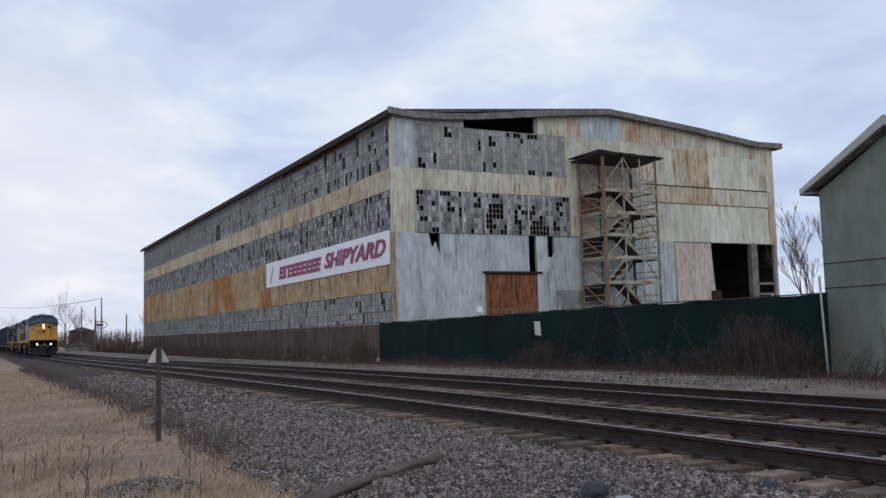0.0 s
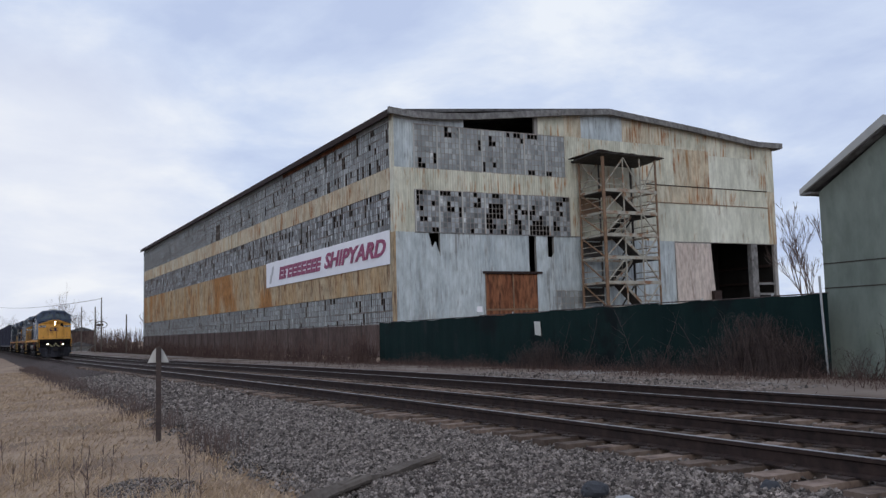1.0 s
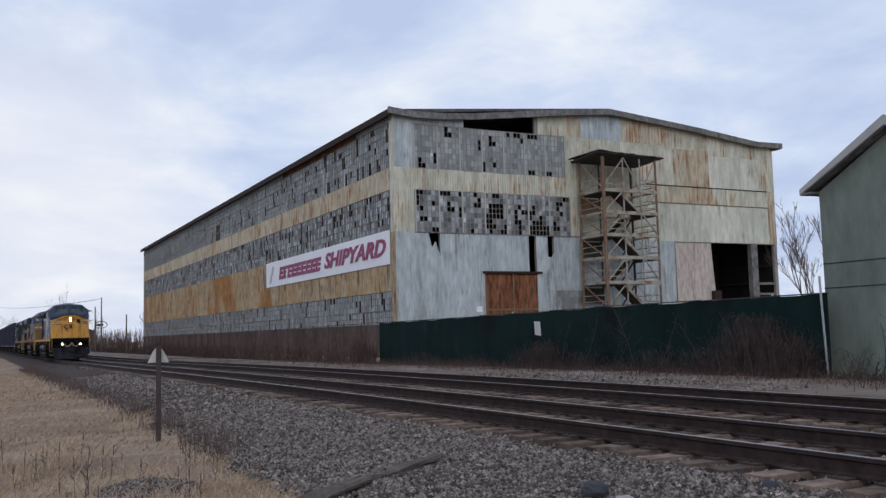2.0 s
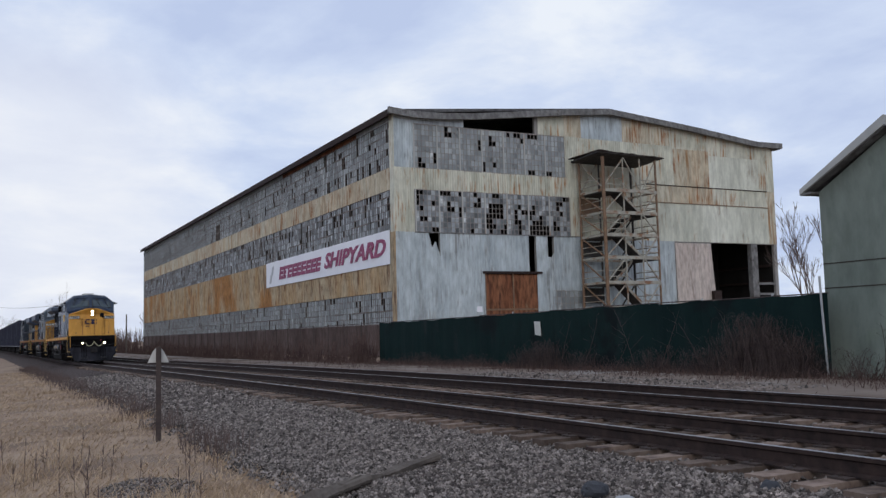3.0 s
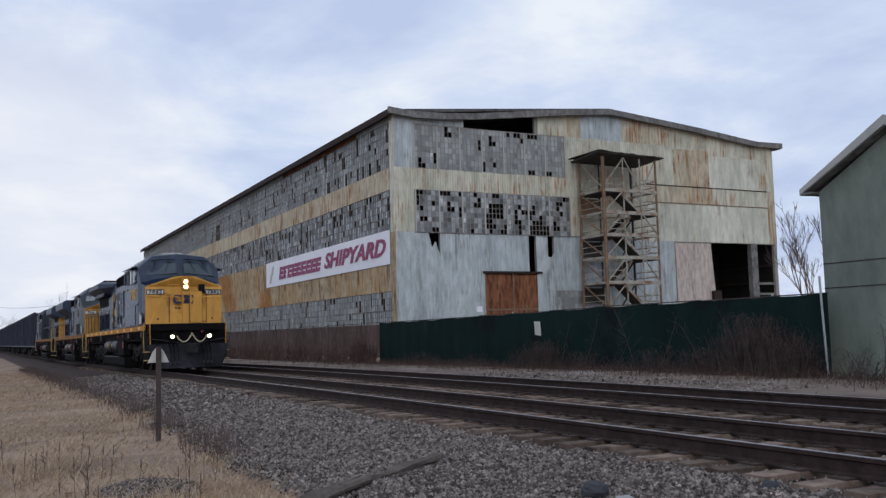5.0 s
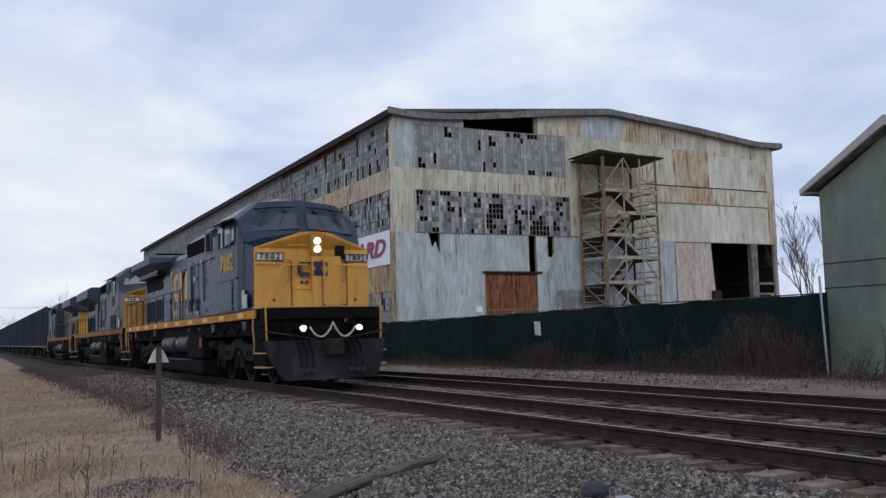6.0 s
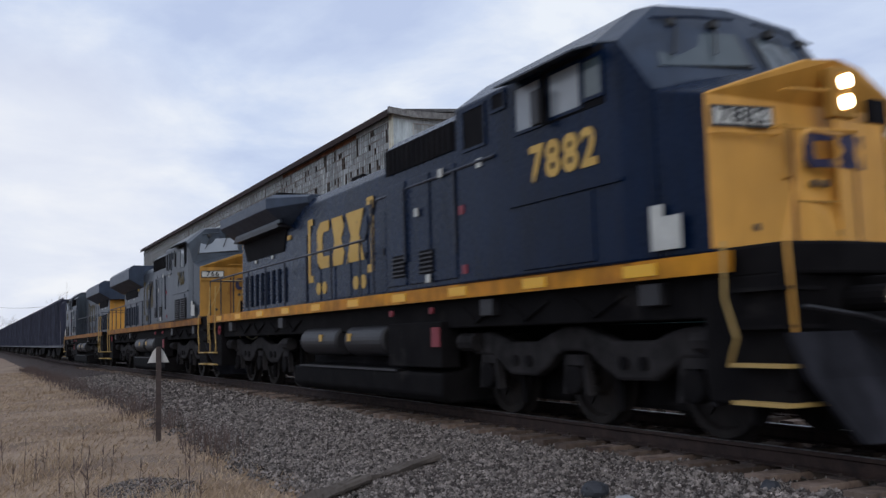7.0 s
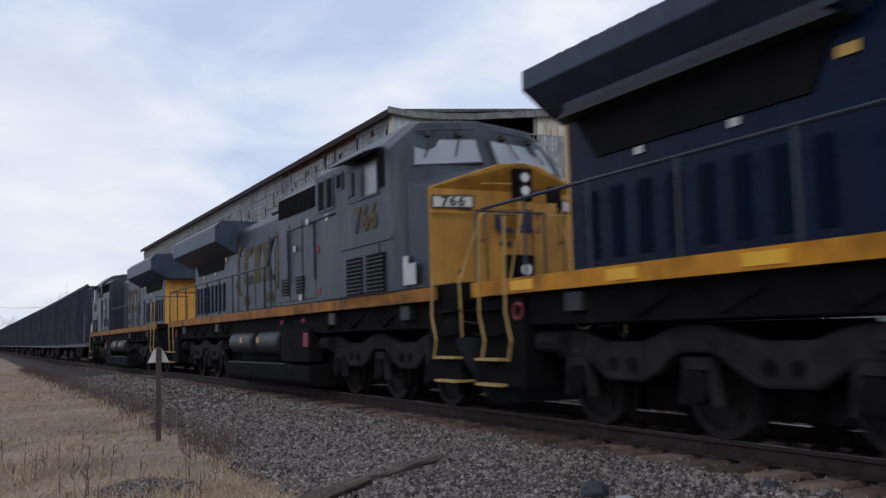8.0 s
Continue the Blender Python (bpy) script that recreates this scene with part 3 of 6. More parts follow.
def build_hall():
    rnd = random.Random(11)
    hall = tagged(new("shipyard_hall"), "derelict rusty corrugated steel shipyard hall with broken windows", "warehouse")
    # track-side wall
    g = Geo()
    holes = [(BX + 0.6, FX - 0.75, a, b) for a, b in SIDE_BANDS]
    for x0, x1, z0, z1 in cells((BX, FX - 0.35, 1.4, EAVE), holes):
        g.box(x0, x1, SY + 0.02, SY + 0.3, z0, z1)
    part("wall", g, WALLCORE, hall, "grey sheathing of the long wall")
    part("base_wall", Geo().box(BX, FX, SY - 0.03, SY + 0.34, BASE, 1.4).box(BX, FX - 0.75, SY - 0.06, SY + 0.015, 1.4, 1.93), BASEWALL, hall, "stained brown base wall")
    # far and back walls
    part("wall", Geo().box(BX, FX - 0.35, RY - 0.3, RY, BASE, EAVE), WALLCORE, hall)
    part("wall", Geo().prism([(SY + 0.3, BASE), (RY - 0.3, BASE), (RY - 0.3, EAVE), (MIDY, RIDGE - 0.1), (SY + 0.3, EAVE)], "x", BX, BX + 0.3), WALLCORE, hall)
    # front wall with its openings, and the gable above
    g = Geo()
    for y0, y1, z0, z1 in cells((SY, RY, BASE, 17.8), FRONT_HOLES):
        g.box(FX - 0.3, FX - 0.04, y0, y1, z0, z1)
    part("wall", g, WALLCORE, hall, "front wall sheathing with openings")
    g = Geo()
    for a, b in ((SY, 35.0), (42.2, MIDY), (MIDY, RY)):
        g.prism([(a, 17.8), (b, 17.8), (b, roof_z(b) - 0.15), (a, roof_z(a) - 0.15)], "x", FX - 0.3, FX - 0.04)
    part("gable", g, WALLCORE, hall)
    # roof in two slopes, slightly sagging at the eaves edge
    for side, lab in ((-1, "track slope"), (1, "yard slope")):
        ye = SY - 0.55 if side < 0 else RY + 0.7
        secs = []
        for x in (BX - 0.4, -150, -120, -100, -85, -74, FX + 0.55):
            s = 0.10 * math.sin(x * 0.21)
            secs.append([(x, MIDY, RIDGE), (x, MIDY, RIDGE + 0.22), (x, (MIDY + ye) / 2, (RIDGE + EAVE) / 2 + 0.22 + s * 0.4), (x, ye, EAVE + 0.16), (x, ye, EAVE - 0.10), (x, (MIDY + ye) / 2, (RIDGE + EAVE) / 2 + s * 0.4)])
        part("roof", Geo().loft(secs), ROOFING, hall, "weathered grey roof slope")
    # barge boards along the gable, sagging over the hole
    pts = [(SY - 0.6, 18.75), (30.6, 18.55), (33, 18.62), (36.0, 18.85), (40, 19.35), (45, 19.98), (MIDY, 20.48), (55, 20.05), (60, 19.62), (65, 19.08), (67.5, 18.82), (RY + 0.9, 18.9)]
    for (a, za), (b, zb) in zip(pts, pts[1:]):
        part("barge_board", Geo().prism([(a, za - 0.46), (b, zb - 0.46), (b, zb + 0.06), (a, za + 0.06)], "x", FX + 0.3, FX + 0.62), FASCIA, hall, bevel=0.02)
    part("eave_fascia", Geo().box(BX - 0.3, FX + 0.3, SY - 0.62, SY - 0.5, EAVE - 0.32, EAVE + 0.2), RAILSIDE, hall, "dark eaves fascia")
    part("rust_strip", Geo().box(-93, -72, SY - 0.05, SY + 0.02, 17.95, 18.3), RUSTDOOR, hall, "rust-red strip below the eaves")
    # side window bands, bay by bay
    bays = 27
    step = (FX - 0.75 - BX - 0.6) / bays
    for bi, (z0, z1) in enumerate(SIDE_BANDS):
        rows = 7 if bi == 0 else (6 if bi == 1 else 5)
        cols = 11
        for k in range(bays):
            x0 = BX + 0.6 + k * step
            closeness = k / bays
            seed = rnd.random()
            rate = (0.012 + 0.13 * closeness ** 4 * (0.3 + seed)) if bi == 0 else (0.05 + 0.11 * seed if bi == 1 else 0.012 + 0.045 * seed)
            gone = set()
            for _ in range(int(cols * rows * rate) + 1):
                i, j = rnd.randrange(cols), rnd.randrange(rows)
                gone.add((i, j))
                if rnd.random() < 0.45:
                    gone.add((i, min(rows - 1, j + 1)))
            if bi == 0 and k == 13:
                gone |= {(i, j) for i in range(5, 11) for j in range(0, 4)}
            bars, panes = sash(step, z1 - z0, cols, rows, rnd, lambda i, j: (i, j) in gone)
            for j in (2, 5) if bi < 2 else (2,):
                if rnd.random() < 0.75:
                    h = j * (z1 - z0) / rows
                    bars.box(step * 0.02, step * rnd.choice((0.5, 0.98, 0.98)), -0.05, 0.04, h - 0.055, h + 0.055)
            place_sash(hall, pose(x0, SY + 0.05, z0), bars, panes, PANE if bi == 1 else PANE_PAINTED, SIDESASH)
    # side cladding
    for z0, z1, mat, w in ((12.5, 14.25, SHEET_RUST2, 3.0), (6.75, 9.25, SHEET_RUST, 3.0), (4.5, 6.75, SHEET_RUST, 3.0), (17.95, 18.3, SHEET_GALV, 6.0)):
        n = int((FX - 0.7 - BX) / w)
        me = mesh_of("cladding_sheet", sheet_mesh((FX - 0.7 - BX) / n, z1 - z0, 14), mat)
        for k in range(n):
            s = new("cladding_sheet", me)
            s.parent = hall
            s.location = (BX + k * (FX - 0.7 - BX) / n, SY - rnd.uniform(0.0, 0.012), z0)
    # corner boards
    part("corner_board", Geo().box(FX - 0.75, FX + 0.028, SY - 0.05, SY + 0.02, 1.4, 9.1), SHEET_RUST, hall, "rusted lower corner flashing", bevel=0.02)
    part("corner_board", Geo().box(FX - 0.75, FX + 0.03, SY - 0.05, SY + 0.02, 9.1, EAVE), SHEET_CREAM, hall, "rust-streaked cream corner flashing", bevel=0.02)
    part("corner_board", Geo().box(BX - 0.05, BX + 0.6, SY - 0.04, SY + 0.02, 1.4, EAVE), SHEET_GALV, hall)

    # front cladding sheets (y across)
    turn = Matrix.Rotation(math.pi / 2, 4, "Z")
    shared = {}

    def sheets(y0, y1, z0, z1, mat, width=0.9, lift=0.0, slack=0.02):
        n = max(1, round((y1 - y0) / width))
        w = (y1 - y0) / n
        for k in range(n):
            key = (round(w, 3), round(z1 - z0, 3), mat.name)
            if key not in shared:
                shared[key] = mesh_of("cladding_sheet", sheet_mesh(w, z1 - z0, 4), mat)
            s = new("cladding_sheet", shared[key])
            s.parent = hall
            s.matrix_basis = Matrix.Translation((FX + lift + rnd.uniform(0.0, slack), y0 + k * w, z0)) @ turn @ pose(0, 0, 0, 0, 0, rnd.uniform(-0.3, 0.3))

    sheets(SY, 30.7, 9.1, 14.2, SHEET_CREAM, 0.85)
    sheets(SY, 30.7, 14.2, 18.3, SHEET_GALV, 0.85)
    sheets(SY, 30.7, BASE, 9.1, SHEET_GALV, 0.85)
    sheets(30.7, 46.75, 12.5, 14.2, SHEET_CREAM)
    sheets(45.2, 46.75, 14.2, 17.9, SHEET_CREAM, 0.8)
    sheets(45.5, 46.75, 9.1, 12.5, SHEET_CREAM, 0.7)
    sheets(30.7, 31.8, BASE, 9.1, SHEET_GALV, 1.1)
    sheets(31.8, 32.9, BASE, 7.2, SHEET_GALV, 1.1)
    sheets(32.9, 36.9, BASE, 9.1, SHEET_GALV)
    sheets(36.9, 41.2, 5.9, 9.1, SHEET_GALV, 1.0, 0.02)
    sheets(41.95, 43.1, BASE, 9.1, SHEET_GALV, 1.1)
    sheets(43.1, 43.75, BASE, 7.3, SHEET_GALV, 0.65)
    sheets(43.75, 46.75, 4.45, 9.1, SHEET_GALV)
    sheets(42.25, 43.45, BASE, 5.9, SHEET_GALV, 1.2, 0.02)
    sheets(43.45, 46.75, BASE, 2.3, SHEET_GALV)
    # torn sheet tips beside the gaps
    part("torn_sheet", Geo().prism([(31.8, 7.2), (32.9, 7.2), (32.85, 7.25), (32.5, 8.4), (32.15, 7.9), (31.9, 9.0), (31.8, 9.1)], "x", FX - 0.02, FX + 0.01), SHEET_GALV, hall, "torn curling sheet edge")
    part("torn_sheet", Geo().prism([(43.15, 6.9), (43.75, 6.9), (43.75, 7.7), (43.3, 7.0)], "x", FX - 0.02, FX + 0.01), SHEET_GALV, hall)
    sheets(46.75, 54.0, BASE, 8.95, SHEET_GALV)
    sheets(46.75, 54.0, 8.95, 17.8, SHEET_CREAM)
    sheets(54.0, 57.0, BASE, 8.95, SHEET_GALV, 1.5)
    sheets(54.0, RY, 8.95, 12.5, SHEET_PALE, 2.0)
    sheets(54.0, 62.0, 12.5, 14.1, SHEET_RUST2, 2.0, 0.015)
    sheets(62.0, RY - 1.0, 12.5, 14.1, SHEET_CREAM, 1.8, 0.015)
    sheets(54.0, 57.3, 14.1, 17.8, SHEET_CREAM, 0.75)
    sheets(57.3, 61.6, 14.1, 17.6, SHEET_RUST2, 0.72, 0.02)
    sheets(57.3, 61.6, 17.6, 17.8, SHEET_CREAM, 2.1)
    sheets(61.6, 68.0, 14.1, 17.2, SHEET_PALE, 0.8, 0.03)
    sheets(61.6, 68.0, 17.2, 17.8, SHEET_CREAM, 2.1)
    sheets(68.0, RY - 1.0, 14.1, 17.8, SHEET_CREAM, 1.0)
    sheets(RY - 1.0, RY, 8.95, 14.1, SHEET_RUST2, 1.0, 0.02)
    sheets(RY - 1.0, RY, 14.1, 18.2, SHEET_CREAM, 1.0, 0.02)
    part("drip_flashing", Geo().box(FX, FX + 0.08, 54.0, RY - 1, 14.06, 14.14), RAILSIDE, hall, "dark flashing line")
    part("drip_flashing", Geo().box(FX, FX + 0.07, 54.0, RY - 1, 12.46, 12.53), STEELRUST, hall)
    part("drip_flashing", Geo().box(FX, FX + 0.08, 30.7, 46.7, 9.05, 9.12), FASCIA, hall)
    # gable sheets cut to the slope
    for y in np.arange(SY, RY - 0.01, 0.9):
        y0, y1 = float(y), min(RY, float(y) + 0.9)
        if 35.0 < (y0 + y1) / 2 < 42.2:
            continue
        mat = SHEET_RUST2 if 44.6 < y0 < 46.3 or 51.2 <= y0 < 56.5 else (SHEET_GALV if y0 < 36 or 46.3 <= y0 < 51.2 else SHEET_CREAM)
        part("gable_sheet", Geo().prism([(y0, 17.8), (y1 - 0.015, 17.8), (y1 - 0.015, roof_z(y1) - 0.1), (y0, roof_z(y0) - 0.1)], "x", FX - 0.03, FX + 0.015 + rnd.uniform(0, 0.02)), mat, hall)
    # front sashes
    turn_s = turn
    for wi, (y0, y1, z0, z1) in enumerate(FRONT_WINDOWS):
        n = 7
        w = (y1 - y0) / n
        for k in range(n):
            rows, cols = 8, 6
            gone = set()
            for _ in range(rnd.choice((1, 2, 3)) if wi == 0 else 5):
                i, j = rnd.randrange(cols), rnd.randrange(rows)
                gone |= {(i, j)} | ({(min(cols - 1, i + 1), j)} if rnd.random() < 0.4 else set()) | ({(i, min(rows - 1, j + 1))} if rnd.random() < 0.4 else set())
            if wi == 1 and k == 3:
                gone |= {(i, j) for i in range(1, 5) for j in range(3, 6)} | {(0, 2), (0, 1), (1, 0), (4, 0), (5, 0), (5, 1), (0, 3)}
            if wi == 1 and k == 5:
                gone |= {(i, j) for i in range(cols) for j in range(0, 2)} | {(1, 2), (3, 3)}
            if wi == 1 and k == 0:
                gone |= {(0, 7), (0, 6), (1, 7), (0, 5)}
            if wi == 0 and k == 0:
                gone |= {(1, 0), (2, 0), (1, 1)}
            if wi == 0 and k == 1:
                gone |= {(2, 6), (3, 6)}
            bars, panes = sash(w, z1 - z0, cols, rows, rnd, lambda i, j: (i, j) in gone)
            place_sash(hall, Matrix.Translation((FX - 0.02, y0 + k * w, z0)) @ turn_s, bars, panes, PANE_PAINTED if wi == 0 else PANE)
            part("mullion", Geo().box(FX - 0.05, FX + 0.06, y0 + k * w - 0.06, y0 + k * w + 0.06, z0, z1), MULLION, hall)
    bars, panes = sash(3.05, 2.15, 7, 4, rnd, lambda i, j: False)
    place_sash(hall, Matrix.Translation((FX - 0.02, 43.45, 2.3)) @ turn_s, bars, panes, PANE_PAINTED)
    # rust-red doors with their frame
    door = new("door")
    door.parent = hall
    door["label"] = "rust-red closed double sliding door"
    for a, b in ((36.95, 39.52), (39.58, 42.15)):
        part("door_leaf", Geo().box(FX - 0.12, FX - 0.05, a, b, BASE, 5.8), RUSTDOOR, door, bevel=0.01)
    for y in (36.9, 39.55, 42.1):
        part("stile", Geo().box(FX - 0.06, FX - 0.01, y, y + 0.12, BASE, 5.85), STEELRUST, door)
    part("rail_bar", Geo().box(FX - 0.06, FX - 0.015, 36.9, 42.2, 2.85, 3.0), STEELRUST, door)
    part("lintel", Geo().box(FX - 0.05, FX + 0.14, 36.7, 42.4, 5.86, 6.05), RAILSIDE, hall, "dark door lintel")
    part("notice_plate", Geo().box(FX + 0.03, FX + 0.06, 36.05, 36.55, 2.75, 3.2), BANNER, hall, "small white notice plate")
    part("junction_box", Geo().box(FX + 0.2, FX + 0.6, 61.0, 61.9, 3.5, 4.4), RAILSIDE, hall, "dark box at the foot of the panel", bevel=0.03)
    # board panel leaning in the big doorway, the post, the rubble edge
    part("board_panel", Geo().loft([[(FX + 0.12, 57.0, BASE), (FX + 0.12, 61.9, BASE), (FX + 0.2, 61.9, BASE), (FX + 0.2, 57.0, BASE)], [(FX + 0.02, 57.0, 8.8), (FX + 0.02, 61.3, 8.8), (FX + 0.1, 61.3, 8.8), (FX + 0.1, 57.0, 8.8)]]), PLY, hall, "pinkish grey plywood door panel, leaning", bevel=0.01)
    part("post", Geo().box(FX - 0.5, FX + 0.05, 66.5, 67.3, BASE, 8.9), FASCIA, hall, "pale steel door post", bevel=0.03)
    for z in (5.0, 4.0):
        part("cross_rail", Geo().box(FX - 0.3, FX - 0.15, 67.3, 69.6, z, z + 0.22), FASCIA, hall)
    # inside: floor, columns, crane beams, trusses; the indoor shade is put into DARKROOM's colour
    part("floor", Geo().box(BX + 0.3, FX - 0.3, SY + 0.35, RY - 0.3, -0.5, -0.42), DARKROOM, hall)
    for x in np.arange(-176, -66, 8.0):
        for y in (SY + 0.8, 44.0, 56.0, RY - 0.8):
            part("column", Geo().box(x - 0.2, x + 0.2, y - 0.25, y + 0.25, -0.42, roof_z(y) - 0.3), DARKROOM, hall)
        g = Geo()
        g.tube([(x, SY + 0.5, 17.2), (x, RY - 0.5, 17.2)], 0.15, 4)
        for y in np.arange(SY + 1, RY - 4, 4.0):
            g.tube([(x, y, 17.2), (x, y + 2, roof_z(y + 2) - 0.25)], 0.08, 4).tube([(x, y + 2, roof_z(y + 2) - 0.25), (x, y + 4, 17.2)], 0.08, 4)
        part("truss", g, RAILSIDE, hall)
    # added lining, coloured dark so the doorway looks unlit
    part("inner_lining", Geo().box(BX + 0.4, FX - 0.4, RY - 0.36, RY - 0.31, -0.4, 17.0), DARKROOM, hall, "dark lining added for the indoor shade along the far wall")
    for z in (1.5, 3.4, 5.2, 6.8):
        part("girt", Geo().box(FX - 9.0, FX - 0.6, RY - 0.60, RY - 0.38, z, z + 0.22), RAILSIDE, hall)
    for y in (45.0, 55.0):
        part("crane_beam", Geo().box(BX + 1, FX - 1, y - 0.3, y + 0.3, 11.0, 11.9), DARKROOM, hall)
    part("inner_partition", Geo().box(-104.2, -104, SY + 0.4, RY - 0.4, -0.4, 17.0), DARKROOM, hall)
    # the banner on the long wall
    ban = tagged(new("banner"), "long white banner with slanted plum lettering on the rusty wall", "sign")
    y = SY - 0.1
    part("cloth", Geo().loft([[(x, y - 0.02 * math.sin(x * 1.3), 6.62), (x, y + 0.03, 6.62), (x, y + 0.03, 9.3), (x, y - 0.02 * math.sin(x * 1.3), 9.3)] for x in np.linspace(-99.2, -65.2, 30)]), BANNER, ban)
    face = y - 0.05
    # the first word is drawn as plain slanted blocks
    xs = np.linspace(-94.3, -81.2, 10)
    for k, x in enumerate(xs[:-1]):
        w = (xs[1] - xs[0]) * 0.86
        zb, zt, s = 7.25, 8.55, 0.42
        g = Geo()
        for a, b in ((0.0, 0.27), (0.38, 0.62), (0.73, 1.0)):
            if k in (1,) and a < 0.7:
                g.prism([(x + w * 0.35 + s * a, zb + (zt - zb) * a), (x + w * 0.65 + s * a, zb + (zt - zb) * a), (x + w * 0.65 + s * b, zb + (zt - zb) * b), (x + w * 0.35 + s * b, zb + (zt - zb) * b)], "y", face - 0.01, face + 0.03)
            else:
                g.prism([(x + s * a, zb + (zt - zb) * a), (x + w + s * a, zb + (zt - zb) * a), (x + w + s * b, zb + (zt - zb) * b), (x + s * b, zb + (zt - zb) * b)], "y", face - 0.01, face + 0.03)
        g.prism([(x, zb), (x + w * 0.3, zb), (x + w * 0.3 + s, zt), (x + s, zt)], "y", face - 0.012, face + 0.028)
        part("letter_block", g, LETTER, ban)
    lettering("letters", "SHIPYARD", 1.88, Matrix.Translation((-73.2, face, 7.95)) @ pose(0, 0, 0, 90, 0, 0), LETTER, ban, squeeze=1.64, depth=0.02, shear=0.3)
    g = Geo()
    g.prism([(-97.9, 7.0), (-97.3, 7.0), (-96.9, 7.9), (-97.5, 7.9)], "y", face, face + 0.03).prism([(-97.2, 7.9), (-96.6, 7.9), (-96.2, 8.8), (-96.8, 8.8)], "y", face, face + 0.03)
    part("emblem", g, BANNERGREY, ban, "small grey slanted emblem")


def build_stair_tower():
    t = tagged(new("stair_tower"), "rusting open steel scaffold stair tower beside the hall", "stair tower")
    x0, x1, y0, y1 = -63.6, -60.3, 46.15, 51.7
    for x, y, r, m in ((x1, y0, 0.15, STEELRUST), (x1, y1, 0.09, STEELRUST), (x0, y0, 0.11, STEELRUST), (x0, y1, 0.1, STEELDARK), (x1, 48.2, 0.065, STEELPALE), (x1, 50.0, 0.065, STEELPALE), (x0, 48.2, 0.08, STEELDARK)):
        part("post", Geo().tube([(x, y, -0.45), (x, y, 15.4)], r, 8), m, t)
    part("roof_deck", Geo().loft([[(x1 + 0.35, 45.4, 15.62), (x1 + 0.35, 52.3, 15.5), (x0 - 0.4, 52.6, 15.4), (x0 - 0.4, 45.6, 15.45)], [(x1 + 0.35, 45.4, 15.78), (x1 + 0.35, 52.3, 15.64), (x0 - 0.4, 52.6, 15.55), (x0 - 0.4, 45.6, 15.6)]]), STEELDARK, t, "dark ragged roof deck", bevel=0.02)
    for k, y in enumerate(np.arange(45.4, 52.4, 0.55)):
        part("roof_plank", Geo().box(x0 - 0.5, x1 + 0.4 + random.uniform(-0.1, 0.25), y, y + 0.42, 15.76 - 0.02 * k, 15.83 - 0.02 * k), RAILSIDE, t)
    levels = [12.62, 10.75, 8.88, 7.0, 4.92, 2.9, 0.9]
    for k, z in enumerate(levels):
        part("beam", Geo().box(x1 - 0.08, x1 + 0.08, y0, y1, z - 0.14, z + 0.14), STEELPALE, t)
        part("beam", Geo().box(x0 - 0.08, x0 + 0.08, y0, y1, z - 0.1, z + 0.1), STEELPALE, t)
        part("beam", Geo().box(x0, x1, y0 - 0.06, y0 + 0.06, z - 0.1, z + 0.1), STEELPALE, t)
        part("beam", Geo().box(x0, x1, y1 - 0.05, y1 + 0.05, z - 0.08, z + 0.08), STEELPALE, t)
        left = k % 2 == 0
        a, b = (y0, 48.0) if left else (50.3, y1)
        part("landing", Geo().box(x0, x1, a, b, z - 0.2, z - 0.1), STEELDARK, t, bevel=0.01)
        # added sheet that stands in for the shade at the tower's rear
        part("back_panel", Geo().box(x0 - 0.05, x0, y0 + 0.1, 48.1, z - 1.6, z - 0.3), STEELDARK if k % 3 else STEELRUST, t, "sheet added for the shade behind the landing") if k % 2 == 0 else None
        if k + 1 < len(levels):
            za = levels[k + 1]
            ya, yb = (48.0, 50.3) if left else (50.3, 48.0)
            xa, xb = (x1 - 1.5, x1 - 0.3) if left else (x0 + 0.3, x0 + 1.5)
            f = new("stair_flight")
            f.parent = t
            for x in (xa, xb):
                part("stringer", Geo().loft([[(x, ya, z - 0.2), (x + 0.05, ya, z - 0.2), (x + 0.05, ya, z + 0.08), (x, ya, z + 0.08)], [(x, yb, za - 0.2), (x + 0.05, yb, za - 0.2), (x + 0.05, yb, za + 0.08), (x, yb, za + 0.08)]]), STEELPALE, f)
            for i in range(1, 10):
                q = i / 10
                part("tread", Geo().box(xa, xb, ya + (yb - ya) * q - 0.13, ya + (yb - ya) * q + 0.13, z + (za - z) * q - 0.02, z + (za - z) * q + 0.02), STEELDARK, f)
            # added plate, dark for the shadow below the stairs
            part("soffit", Geo().loft([[(xa, ya, z - 0.24), (xb, ya, z - 0.24), (xb, ya, z - 0.12), (xa, ya, z - 0.12)], [(xa, yb, za - 0.24), (xb, yb, za - 0.24), (xb, yb, za - 0.12), (xa, yb, za - 0.12)]]), STEELDARK, f, "dark plate added for the shade under the flight")
            g = Geo()
            g.tube([(xb + 0.02, ya, z + 1.0), (xb + 0.02, yb, za + 1.0)], 0.03, 5)
            for i in (0.1, 0.5, 0.9):
                g.tube([(xb + 0.02, ya + (yb - ya) * i, z + (za - z) * i), (xb + 0.02, ya + (yb - ya) * i, z + (za - z) * i + 1.0)], 0.02, 4)
            part("handrail", g, STEELPALE, f)
        # guard rails, sagging braces
        for h in (0.5, 1.0):
            part("guard_rail", Geo().tube([(x1, 50.0, z + h), (x1, y1, z + h - 0.05), (x0, y1, z + h)], 0.04, 5), STEELPALE, t)
            part("guard_rail", Geo().tube([(x0, y0, z + h), (x1, y0, z + h)], 0.04, 5), STEELPALE, t)
            if left:
                part("guard_rail", Geo().tube([(x1, y0, z + h), (x1, 48.2, z + h)], 0.04, 5), STEELPALE, t)
